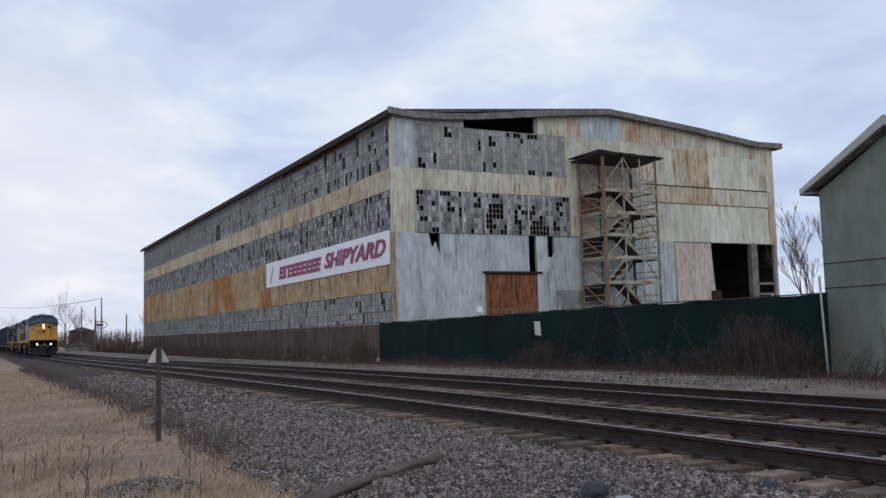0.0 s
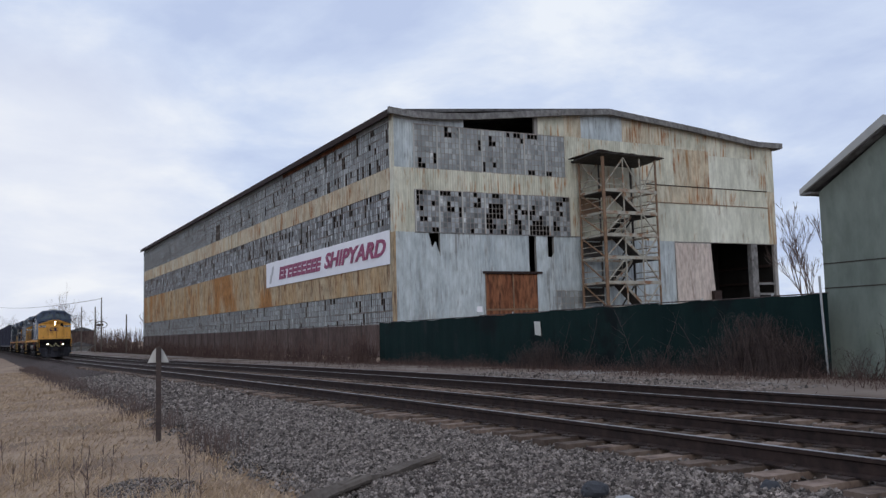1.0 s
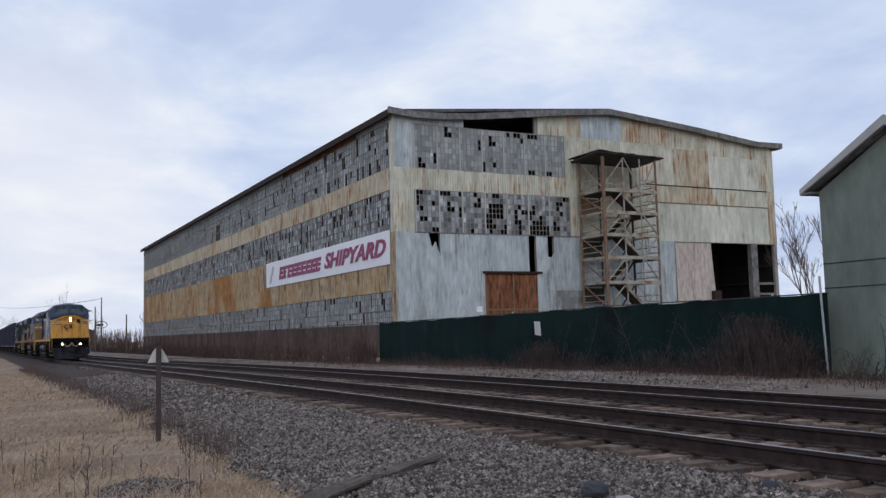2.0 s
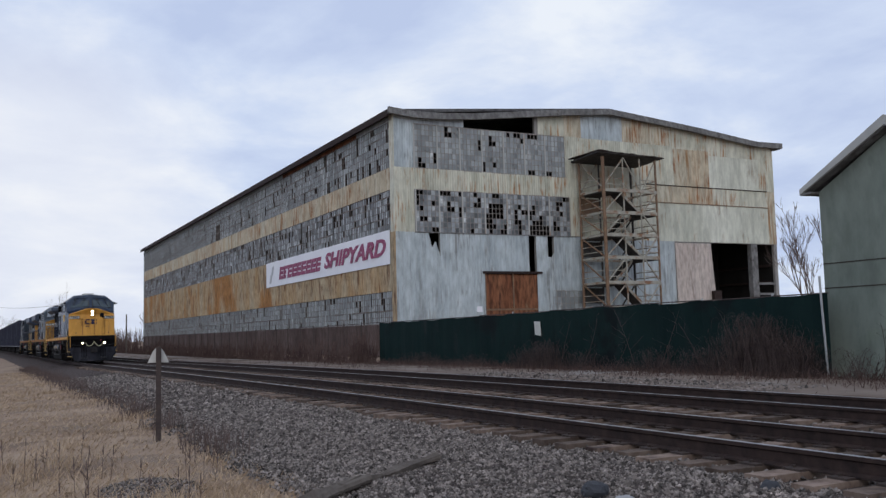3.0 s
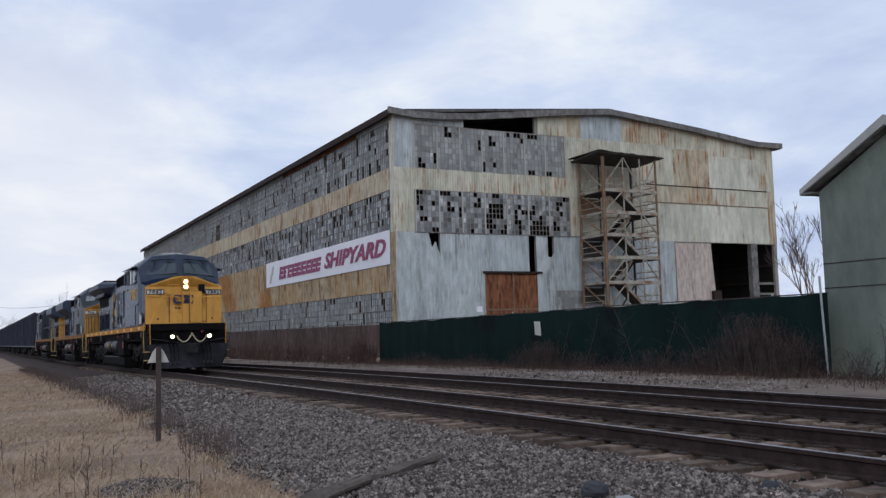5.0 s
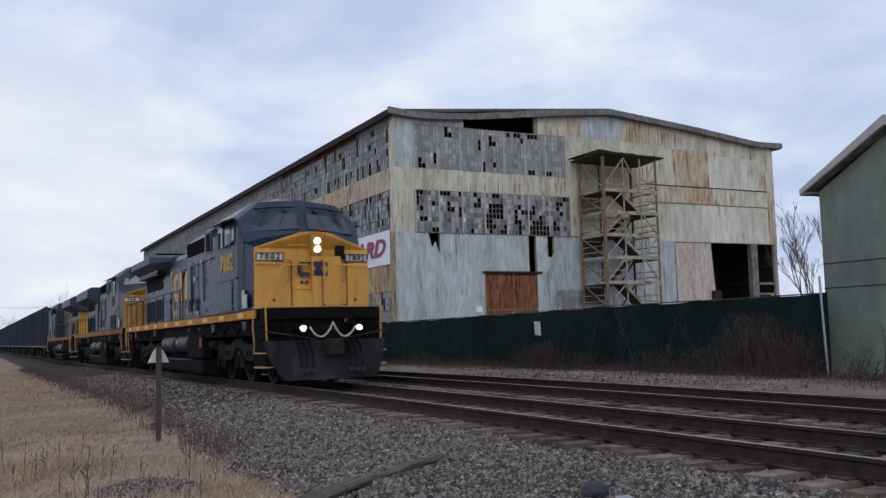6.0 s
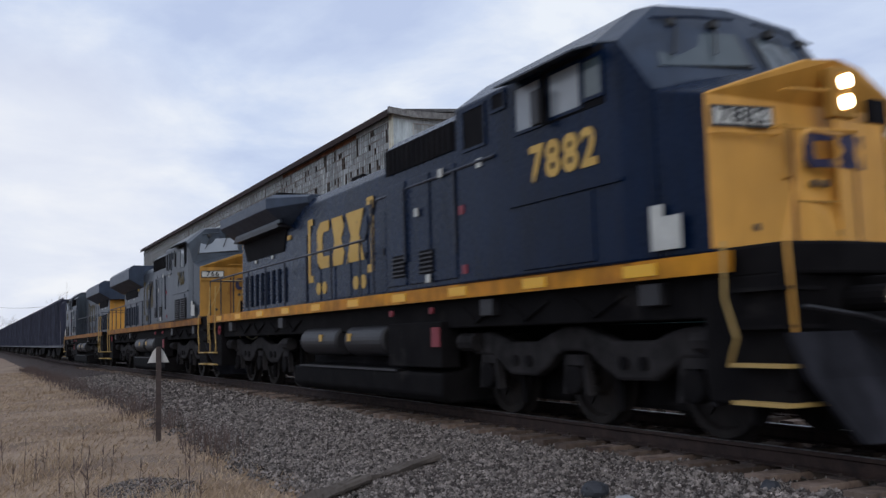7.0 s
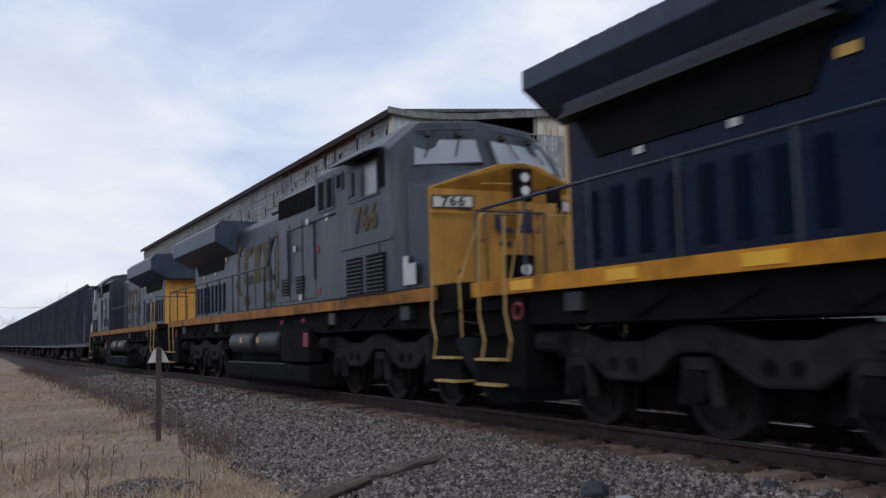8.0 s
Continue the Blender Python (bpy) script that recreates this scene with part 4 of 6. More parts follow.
    for k in range(len(levels) - 1):
        z, zb = levels[k], levels[k + 1]
        a, b = (50.0, y1) if k % 2 else (y1, 50.0)
        part("brace", Geo().tube([(x1 + 0.06, a, z), (x1 + 0.06, b, zb)], 0.07, 5), STEELPALE, t)
        part("brace", Geo().tube([(x0, y0 - 0.05, z), (x1, y0 - 0.05, zb)], 0.07, 5), STEELRUST, t)
        part("brace", Geo().tube([(x1, y0, zb), (x1, 48.2, z)], 0.06, 5), STEELPALE, t)
        part("brace", Geo().tube([(x0, 50.0, zb), (x0, y1, z)], 0.07, 5), STEELDARK, t)
    for a, b in (((x1, y0, 12.7), (x0, y0, 15.4)), ((x1, y0, 12.9), (x1, 48.3, 15.4)), ((x1, 48.3, 15.4), (x1, 50.0, 12.7)), ((x1, 50.2, 12.7), (x1, y1, 15.4)), ((x0, y0, 12.7), (x0, 48, 15.4))):
        part("brace", Geo().tube([a, b], 0.06, 5), STEELPALE, t)


# ---- fence, brush and the green house ----
def build_fence():
    fence = tagged(new("screened_fence"), "chain-link fence hung with dark green privacy screen", "fence")
    y = 21.4
    x = -134.0
    rnd = random.Random(8)
    while x < -18.1:
        w = min(3.0, -17.98 - x)
        top = 1.98 + dip(x) * 0.9 + rnd.uniform(-0.03, 0.03)
        lo = -0.5 + dip(x)
        part("post", Geo().tube([(x, y + 0.06, lo), (x, y + 0.06, top + 0.08)], 0.035, 8), GALVPOST if x > -51 else DARKPOST, fence)
        if x > -51:
            secs = []
            for k in range(9):
                q = x + w * k / 8
                bulge = 0.05 * math.sin(math.pi * k / 8) + 0.02 * math.sin(q * 5)
                sag = 0.05 * math.sin(math.pi * k / 8) * rnd.uniform(0.4, 1.4)
                secs.append([(q, y - bulge, lo), (q, y - bulge + 0.015, lo), (q, y - 0.5 * bulge + 0.015, top - sag), (q, y - 0.5 * bulge, top - sag)])
            part("screen_panel", Geo().loft(secs), SCREEN, fence, smooth=False)
        part("top_rail", Geo().tube([(x, y + 0.06, top), (x + w, y + 0.06, top)], 0.022, 6), DARKPOST, fence)
        x += 3.0
    part("post", Geo().tube([(-18.06, y - 0.04, -0.5), (-18.16, y - 0.04, 2.45)], 0.034, 8), GALVPOST, fence, "leaning pale end post")
    part("notice", Geo().quad((-33.0, y - 0.09, 0.95), (-32.55, y - 0.09, 0.9), (-32.6, y - 0.09, 1.5), (-33.05, y - 0.09, 1.52)), PALEMARK, fence, "small pale notice")


def build_house():
    h = tagged(new("green_house"), "grey-green stucco house with a weathered gable overhang", "house")
    x0, y0, px = -18.78, 22.3, -16.2
    x1 = 2 * px - x0
    pitch, top = 0.55, 6.72
    ev = top - 0.3 - pitch * (px - x0)
    gable = [(x0, -0.6), (x1, -0.6), (x1, ev), (px, top - 0.3), (x0, ev)]
    part("wall", Geo().prism(gable, "y", y0, y0 + 0.2), STUCCO, h, "cracked green stucco gable wall")
    part("wall", Geo().box(x0, x0 + 0.2, y0 + 0.2, y0 + 9, -0.6, ev), STUCCO, h)
    part("wall", Geo().box(x1 - 0.2, x1, y0 + 0.2, y0 + 9, -0.6, ev), STUCCO, h)
    part("wall", Geo().prism(gable, "y", y0 + 9, y0 + 9.2), STUCCO, h)
    for s in (-1, 1):
        e = px + s * 2.97
        ze = top - pitch * 2.97
        part("roof", Geo().prism([(px, top - 0.14), (px, top), (e, ze), (e, ze - 0.14)], "y", y0 - 0.3, y0 + 9.5), ROOFING, h)
        part("barge_board", Geo().prism([(px, top - 0.26), (px, top + 0.03), (e, ze + 0.03), (e, ze - 0.14)], "y", y0 - 0.38, y0 - 0.3), MULLION, h, "weathered pale barge board", bevel=0.01)
        part("soffit", Geo().prism([(px, top - 0.3), (px, top - 0.26), (e, ze - 0.1), (e, ze - 0.14)], "y", y0 - 0.3, y0 - 0.002), FASCIA, h)
        part("eave_return", Geo().prism([(px + s * (px - x0 - 0.02), ze - 0.15), (e, ze - 0.15), (e, ze - 0.1), (px + s * (px - x0 - 0.02), ev)], "y", y0 - 0.36, y0 - 0.02), FASCIA, h, "pale boxed eave return")
    for z in (2.86, 2.14):
        part("wall_seam", Geo().box(x0 - 0.012, x1, y0 - 0.015, y0 - 0.002, z - 0.012, z + 0.012), RAILSIDE, h, "dark horizontal seam")


build_ground()
build_tracks()
build_stones()
build_hall()
build_stair_tower()
build_fence()
build_house()


# ---- the train ----
def locomotive(name, label, body, nose_mat, glow, boards, mark, wing_mat, sill_mat, window_mat, reflectors, modern):
    """A six-axle wide-cab diesel; its front is at x = 0, its tail at x = -19.6, rail top at z = 0."""
    L = tagged(new(name), label, "locomotive", group="locomotives")

    def ring(u, w, zb, yc, zc, zd):
        half = [(w, 1.76), (w, zb), (yc, zc), (0.0, zd)]
        return [(-u, -y, z) for y, z in half] + [(-u, y, z) for y, z in half[-2::-1]]

    cab = Geo().loft([ring(0.30, 1.45, 3.25, 0.38, 3.60, 3.62), ring(0.95, 1.50, 3.42, 1.02, 3.56, 3.74)])
    cab.loft([ring(0.95, 1.50, 3.42, 1.02, 3.56, 3.74), ring(1.42, 1.55, 4.04, 1.02, 4.50, 4.60), ring(1.8, 1.55, 4.14, 1.02, 4.57, 4.67), ring(4.95, 1.55, 4.14, 1.02, 4.54, 4.64)])
    part("cab", cab, body, L, bevel=0.03)
    if not modern:
        # thin overlay on the cab slope that paints in the sky's reflection
        brow = [[(x + 0.010, y * 1.003, z + 0.006) for x, y, z in r[1:6]] for r in (ring(0.96, 1.50, 3.43, 1.02, 3.57, 3.75), ring(1.42, 1.55, 4.04, 1.02, 4.50, 4.60), ring(1.8, 1.55, 4.14, 1.02, 4.57, 4.67))]
        part("cab_brow", Geo().loft(brow), wing_mat, L, "lighter blue over the windscreen standing in for sky sheen", bevel=0.01)
    # nose: shallow V plate
    def nose_line(y):
        return -0.30 + 0.30 * (1 - abs(y) / 1.45)
    g = Geo()
    outline = [(-1.45, 1.80), (-1.45, 3.25), (-0.38, 3.62), (0.0, 3.64), (0.38, 3.62), (1.45, 3.25), (1.45, 1.80), (0.0, 1.80)]
    g.loft([[(-0.34, y, z) for y, z in outline], [(nose_line(y), y, z) for y, z in outline]])
    nose = part("nose", g, nose_mat, L, "", bevel=0.025)
    part("nose_door", Geo().loft([[(-0.03, -0.12, 1.85), (-0.03, 0.62, 1.85), (-0.03, 0.62, 3.05), (-0.03, -0.12, 3.05)], [(0.012, -0.12, 1.85), (-0.06, 0.62, 1.85), (-0.06, 0.62, 3.05), (0.012, -0.12, 3.05)]]), nose_mat, nose, bevel=0.01)
    part("headlight_box", Geo().box(-0.1, 0.03, -0.15, 0.15, 3.06, 3.55), GRIMEBLACK if modern else OCHRE, nose, bevel=0.02)
    for z in (3.41, 3.21):
        part("headlight_rim", Geo().disc((0.028, 0, z), "x", 0.10, 0.04, 18), OCHRE if not modern else TANKGREY, nose)
        part("headlight", Geo().disc((0.04, 0, z), "x", 0.072, 0.04, 16), glow, nose)
    part("nose_window", Geo().box(-0.14, -0.06, 0.50, 0.74, 3.0, 3.32), GRILLE, nose, bevel=0.02)
    # number boards
    for y in (-1.10, 1.10):
        b = part("number_board", Geo().loft([[(nose_line(y + d) + o, y + d, z) for d, z in ((-0.32, 2.93), (0.32, 2.93), (0.32, 3.13), (-0.32, 3.13))] for o in (-0.02, 0.02)]), BLACKMARK, nose)
        part("board_face", Geo().loft([[(nose_line(y + d) + o, y + d, z) for d, z in ((-0.29, 2.955), (0.29, 2.955), (0.29, 3.105), (-0.29, 3.105))] for o in (0.0, 0.026)]), PALEMARK, b)
        turn = math.degrees(math.atan2(0.30 / 1.45, 1)) * (1 if y < 0 else -1)
        for k, ch in enumerate(boards):
            yk = y + (k - (len(boards) - 1) / 2) * 0.125
            lettering("digit", ch, 0.19, Matrix.Translation((nose_line(yk) + 0.03, yk, 3.03)) @ pose(0, 0, 0, 90, 0, 90 - turn), BLACKMARK, b, squeeze=1.15, depth=0.004)
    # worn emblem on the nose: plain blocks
    def on_nose(poly, o0, o1):
        return Geo().loft([[(nose_line(y) + o, y, z) for y, z in poly] for o in (o0, o1)])
    for poly in ([(-0.46, 2.64), (-0.40, 2.57), (-0.15, 2.57), (-0.15, 2.65), (-0.34, 2.65), (-0.37, 2.69), (-0.37, 2.79), (-0.34, 2.83), (-0.15, 2.83), (-0.15, 2.90), (-0.40, 2.90), (-0.46, 2.84)],
                 [(-0.10, 2.57), (0.12, 2.57), (0.17, 2.62), (0.10, 2.74), (0.17, 2.84), (0.12, 2.90), (-0.08, 2.90), (-0.12, 2.84), (-0.03, 2.74), (-0.12, 2.64)],
                 [(0.20, 2.57), (0.34, 2.57), (0.37, 2.63), (0.40, 2.57), (0.52, 2.57), (0.44, 2.74), (0.52, 2.90), (0.40, 2.90), (0.37, 2.84), (0.34, 2.90), (0.20, 2.90), (0.29, 2.74)]):
        part("nose_emblem", on_nose(poly, 0.0, 0.032), DECALBLUE, nose, "worn blue painted emblem shape")
    # seams of the nose door and the side panels, hinges and grab irons
    for y in (-0.60, 0.14, 0.82):
        part("door_seam", on_nose([(y - 0.016, 1.86), (y + 0.016, 1.86), (y + 0.016, 2.96), (y - 0.016, 2.96)], 0.0, 0.022), RUSTDOOR, nose, "dirty brown door seam")
    part("door_seam", on_nose([(0.16, 1.87), (0.80, 1.87), (0.80, 1.895), (0.16, 1.895)], 0.0, 0.022), RUSTDOOR, nose)
    part("door_seam", on_nose([(-0.58, 2.24), (-0.10, 2.24), (-0.10, 2.255), (-0.58, 2.255)], 0.0, 0.02), OCHRE, nose)
    part("nose_panel", on_nose([(0.34, 2.12), (0.56, 2.12), (0.56, 2.28), (0.34, 2.28)], 0.0, 0.02), OCHRE, nose, "dull square plate", bevel=0.005)
    for y0, y1, z in ((-0.80, 0.10, 2.93), (0.80, 1.38, 2.84), (-0.66, -0.22, 3.30), (-1.42, -0.78, 2.86)):
        part("grab_iron", Geo().tube([(nose_line(y0), y0, z), (nose_line(y0) + 0.07, y0, z), (nose_line(y1) + 0.07, y1, z), (nose_line(y1), y1, z)], 0.014, 6), nose_mat, nose)
    for y in (-0.68, 0.72):
        part("grab_iron", Geo().tube([(nose_line(y), y, 2.45), (nose_line(y) + 0.07, y, 2.47), (nose_line(y) + 0.07, y, 2.95), (nose_line(y), y, 2.97)], 0.016, 6), OCHRE, nose)
    for y, z in ((-0.36, 2.42), (-0.24, 2.42), (0.36, 2.42), (0.48, 2.42), (-1.0, 2.0), (-0.10, 1.95), (1.05, 2.0)):
        part("nose_bolt", Geo().disc((nose_line(y), y, z), "x", 0.04, 0.03, 10), BLACKMARK, nose)
    # platform handrails before the nose
    for q in (-1, 1):
        part("platform_rail", Geo().tube([(0.52, q * 1.40, 0.95), (0.50, q * 1.42, 1.80), (0.36, q * 0.98, 2.74), (0.34, q * 0.90, 2.80), (0.22, q * 0.30, 2.82)], 0.017, 6), YELIRON if modern else nose_mat, L, "bent yellow platform handrail")
        if modern:
            part("platform_rail", Geo().tube([(0.60, q * 0.50, 1.16), (0.56, q * 0.62, 1.30), (0.54, q * 0.62, 1.82), (0.42, q * 0.34, 2.72), (0.36, q * 0.22, 2.98)], 0.017, 6), YELIRON, L)
    if modern:
        box = part("lamp_recess", Geo().box(-0.04, 0.035, -0.34, 0.14, 1.84, 2.24), GRIMEBLACK, nose, "dark lamp recess", bevel=0.02)
        part("lamp_lens", Geo().disc((0.04, -0.02, 2.02), "x", 0.09, 0.03, 14), LAMP_DIM, box)
        part("coiled_cable", Geo().tube([(0.66, -0.74 + 0.16 * math.cos(w), 1.70 + 0.13 * math.sin(w) + 0.03 * math.sin(3 * w)) for w in np.linspace(0, 12, 30)], 0.018, 5), ROPE, L, "pale jumper cable looped over the platform rail")

    # windscreen panes on the sloping front
    def on_front(y, z):
        lo, hi = 3.74 - 0.19 * abs(y), 4.60 - 0.10 * abs(y)
        return -(0.95 + 0.47 * (z - lo) / (hi - lo)) if abs(y) < 1.02 else -(0.98 + 0.47 * (z - 3.5) / 0.85)
    for s in (-1, 1):
        pts = [Vector((on_front(y, z), s * y, z)) for y, z in ((1.30, 3.70), (0.15, 3.80), (0.15, 4.20), (1.18, 4.15))]
        mid = sum(pts, Vector()) / 4
        # modern windscreen: its bright reflection is put in as a paler glass colour
        for grow_by, name_, mat_, off in ((1.09, "windscreen_gasket", BLACKMARK, 0.030), (1.0, "windscreen", GLASSPALE if modern else GLASS, 0.045)):
            lst = [mid + (p - mid) * grow_by for p in pts]
            part(name_, Geo().loft([[p + Vector((off, 0, off * 0.5)) for p in lst], [p - Vector((0.16, 0, 0.05)) for p in lst]]), mat_, L)
        for q in (0.25, 0.72):
            a, b = pts[3].lerp(pts[2], q), pts[0].lerp(pts[1], q - 0.15)
            part("wiper", Geo().tube([a + Vector((0.09, 0, 0.05)), a.lerp(b, 0.72) + Vector((0.09, 0, 0.03))], 0.014, 5), BLACKMARK, L)
        for q in (0.22, 0.75):
            c = pts[3].lerp(pts[2], q) + Vector((0.03, 0, 0.12))
            part("wiper_motor", Geo().box(c.x - 0.06, c.x + 0.05, c.y - 0.05, c.y + 0.05, c.z - 0.04, c.z + 0.04), BLACKMARK, L, bevel=0.01)
        part("visor_rail", Geo().tube([pts[3] + Vector((0.03, 0, 0.17)), pts[3].lerp(pts[2], 0.5) + Vector((0.05, 0, 0.19)), pts[2] + Vector((0.03, 0, 0.19))], 0.016, 5), body, L)
    # cab sides
    for s in (-1, 1):
        y = s * 1.55
        glazing = ((3.36, 2.84, 3.50, 4.02, window_mat, "cab_window"), (2.62, 2.06, 3.52, 4.0, window_mat, "cab_window"), (1.98, 1.68, 3.58, 3.98, GLASS, "cab_window"), (4.68, 4.14, 3.54, 4.04, GRILLE, "side_grille"), (3.92, 3.64, 3.90, 4.08, GRILLE, "side_grille"))
        if modern:
            glazing = ((4.72, 4.40, 3.46, 4.0, GRILLE, "side_grille"), (4.26, 3.96, 3.46, 4.0, GRILLE, "side_grille"), (3.74, 3.50, 3.74, 3.98, GRILLE, "side_grille"), (3.16, 2.56, 3.42, 3.96, body, "window_shutter"), (2.46, 1.94, 3.42, 3.94, GLASSPALE, "cab_window"))
            for a in (2.95, 2.05):
                lv = part("louvred_door", Geo().box(-a - 0.36, -a + 0.36, y - 0.03, y + 0.03, 1.80, 2.42), GRILLE, L, "dark louvred lower door")
                for k in range(9):
                    part("slat", Geo().box(-a - 0.36, -a + 0.36, y - 0.042, y + 0.042, 1.82 + k * 0.066, 1.842 + k * 0.066), TANKGREY, lv)
        for a, b, z0, z1, m, nm in glazing:
            w = part(nm, Geo().box(-a, -b, y - 0.012, y + 0.012, z0, z1), m, L)
            g = Geo()
            for x0, x1, q0, q1 in ((-a - 0.04, -b + 0.04, z0 - 0.04, z0), (-a - 0.04, -b + 0.04, z1, z1 + 0.04), (-a - 0.04, -a, z0, z1), (-b, -b + 0.04, z0, z1)):
                g.box(x0, x1, y - 0.022, y + 0.022, q0, q1)
            part("window_frame", g, body, w)
        part("sunshade", Geo().loft([[(-3.4, y, 4.12), (-3.4, y, 4.15), (-3.4, y + s * 0.30, 4.04), (-3.4, y + s * 0.30, 4.02)], [(-1.8, y, 4.12), (-1.8, y, 4.15), (-1.8, y + s * 0.30, 4.04), (-1.8, y + s * 0.30, 4.02)]]), GREYBLUE, L, "pale weathered sunshade")
        # no real recess: a flat plate with the shade in its dark colour
        part("window_recess", Geo().box(-2.82, -1.64, y - 0.008, y + 0.008, 3.46, 4.1), GRILLE, L, "flat dark panel for the shaded recess round the side windows")
        part("mirror", Geo().box(-2.82, -2.66, y + s * 0.10, y + s * 0.16, 3.45, 3.85), TANKGREY, L, bevel=0.01)
        for k, ch in enumerate(boards):
            lettering("road_digit", ch, 0.58, Matrix.Translation((-2.45 - s * (k - (len(boards) - 1) / 2) * 0.34, y + s * 0.012, 3.03)) @ pose(0, 0, 0, 90, 0, 0 if s < 0 else 180), mark, L, squeeze=1.0, depth=0.004)
        part("white_patch", Geo().prism([(-1.02, 1.84), (-0.60, 1.84), (-0.60, 2.16), (-0.84, 2.16), (-0.84, 2.28), (-1.02, 2.28)], "y", y - 0.008 if s > 0 else y - 0.004, y + 0.004 if s > 0 else y + 0.008), PALEMARK, L, "pale painted patch")
        part("cab_ledge", Geo().box(-3.6, -1.4, y - 0.03, y + 0.03, 2.60, 2.635), body, L)
        part("side_door", Geo().box(-3.3, -1.9, y - 0.02, y + 0.02, 1.82, 2.58), body, L, bevel=0.01)
        # equipment section behind the cab
    part("equipment_body", Geo().prism([(-1.5, 1.76), (1.5, 1.76), (1.5, 4.02), (1.3, 4.2), (-1.3, 4.2), (-1.5, 4.02)], "x", -7.45, -4.95), body, L, bevel=0.03)
    for s in (-1, 1):
        part("intake_grille", Geo().box(-7.35, -5.02, s * 1.5 - 0.02, s * 1.5 + 0.02, 3.62, 4.02), GRILLE, L, "dark mesh air intake")
        for k in range(14):
            x = -7.33 + k * 0.17
            part("grille_bar", Geo().box(x, x + 0.02, s * 1.525 - 0.01, s * 1.525 + 0.01, 3.62, 4.02), GRIMEBLACK, L)
        for a, b in ((7.36, 6.66), (6.58, 5.84), (5.76, 5.04)):
            part("access_door", Geo().box(-a, -b, s * 1.5 - 0.022, s * 1.5 + 0.022, 1.85, 3.45), body, L, bevel=0.012)
        for x in (-6.9, -5.95):
            lv = part("louvre", Geo().box(x - 0.22, x + 0.22, s * 1.525 - 0.015, s * 1.525 + 0.015, 1.98, 2.32), GRILLE, L)
            for k in range(5):
                part("slat", Geo().box(x - 0.22, x + 0.22, s * 1.54 - 0.012, s * 1.54 + 0.012, 2.0 + k * 0.065, 2.025 + k * 0.065), TANKGREY, lv)
        for x, z, m in ((-5.4, 3.35, PALEMARK), (-6.2, 2.9, PALEMARK), (-4.8, 2.75, REDMARK), (-4.75, 1.95, REDMARK), (-5.85, 1.9, PALEMARK), (-4.3, 3.3, PALEMARK)):
            part("stencil", Geo().box(x - 0.06, x + 0.06, s * 1.56 - 0.008, s * 1.56 + 0.008, z - 0.06, z + 0.06), m, L)
    # long hood
    hood = [(-0.95, 1.76), (0.95, 1.76), (0.95, 3.92), (0.82, 4.1), (0.6, 4.18), (-0.6, 4.18), (-0.82, 4.1), (-0.95, 3.92)]
    part("long_hood", Geo().prism(hood, "x", -18.10, -7.45), body, L, bevel=0.02)
    part("hood_end", Geo().prism([(y * 0.985, 1.78 + (z - 1.76) * 0.985) for y, z in hood], "x", -18.15, -18.10), YELLOW, L, "yellow end of the long hood")
    for s in (-1, 1):
        for k in range(7):
            x = -13.6 + k * 0.84
            part("hood_door", Geo().box(x, x + 0.76, s * 0.95 - 0.018, s * 0.95 + 0.018, 1.85, 3.3), body, L, bevel=0.01)
            part("latch", Geo().box(x + 0.66, x + 0.70, s * 0.975 - 0.012, s * 0.975 + 0.012, 2.5, 2.62), TANKGREY, L)
        # vent slots as flat plates, their shade put into a darker blue
        for k in range(8):
            x = -17.75 + k * 0.47
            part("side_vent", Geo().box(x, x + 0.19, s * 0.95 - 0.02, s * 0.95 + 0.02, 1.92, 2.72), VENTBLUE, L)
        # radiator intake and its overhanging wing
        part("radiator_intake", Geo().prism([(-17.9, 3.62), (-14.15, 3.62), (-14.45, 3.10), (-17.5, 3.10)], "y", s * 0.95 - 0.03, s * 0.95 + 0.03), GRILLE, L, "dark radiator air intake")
        part("wing_support", Geo().prism([(-17.9, 3.60), (-13.9, 3.60), (-14.1, 3.70), (-17.7, 3.70)], "y", min(s * 0.95, s * 1.25), max(s * 0.95, s * 1.25)), TANKGREY, L)
        part("hood_mark", Geo().box(-14.16, -13.94, s * 0.97 - 0.01, s * 0.97 + 0.01, 3.32, 3.42), DECAL, L, "small yellow mark")
        for x in (-15.35, -16.75):
            part("stencil", Geo().box(x - 0.07, x + 0.07, s * 0.97 - 0.008, s * 0.97 + 0.008, 3.0, 3.08), PALEMARK, L)
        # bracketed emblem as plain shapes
        e = s * 0.95 + s * 0.022
        lo, hi = (e, e + 0.006) if s > 0 else (e - 0.006, e)
        def flat(poly):
            return Geo().prism([(x, z) for x, z in poly], "y", lo, hi)
        def tilt(x0, z0, x1, z1):
            return [(x0, z0), (x1, z0), (x1, z1), (x0, z1)]
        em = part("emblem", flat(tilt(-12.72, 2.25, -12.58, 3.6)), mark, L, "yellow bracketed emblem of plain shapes")
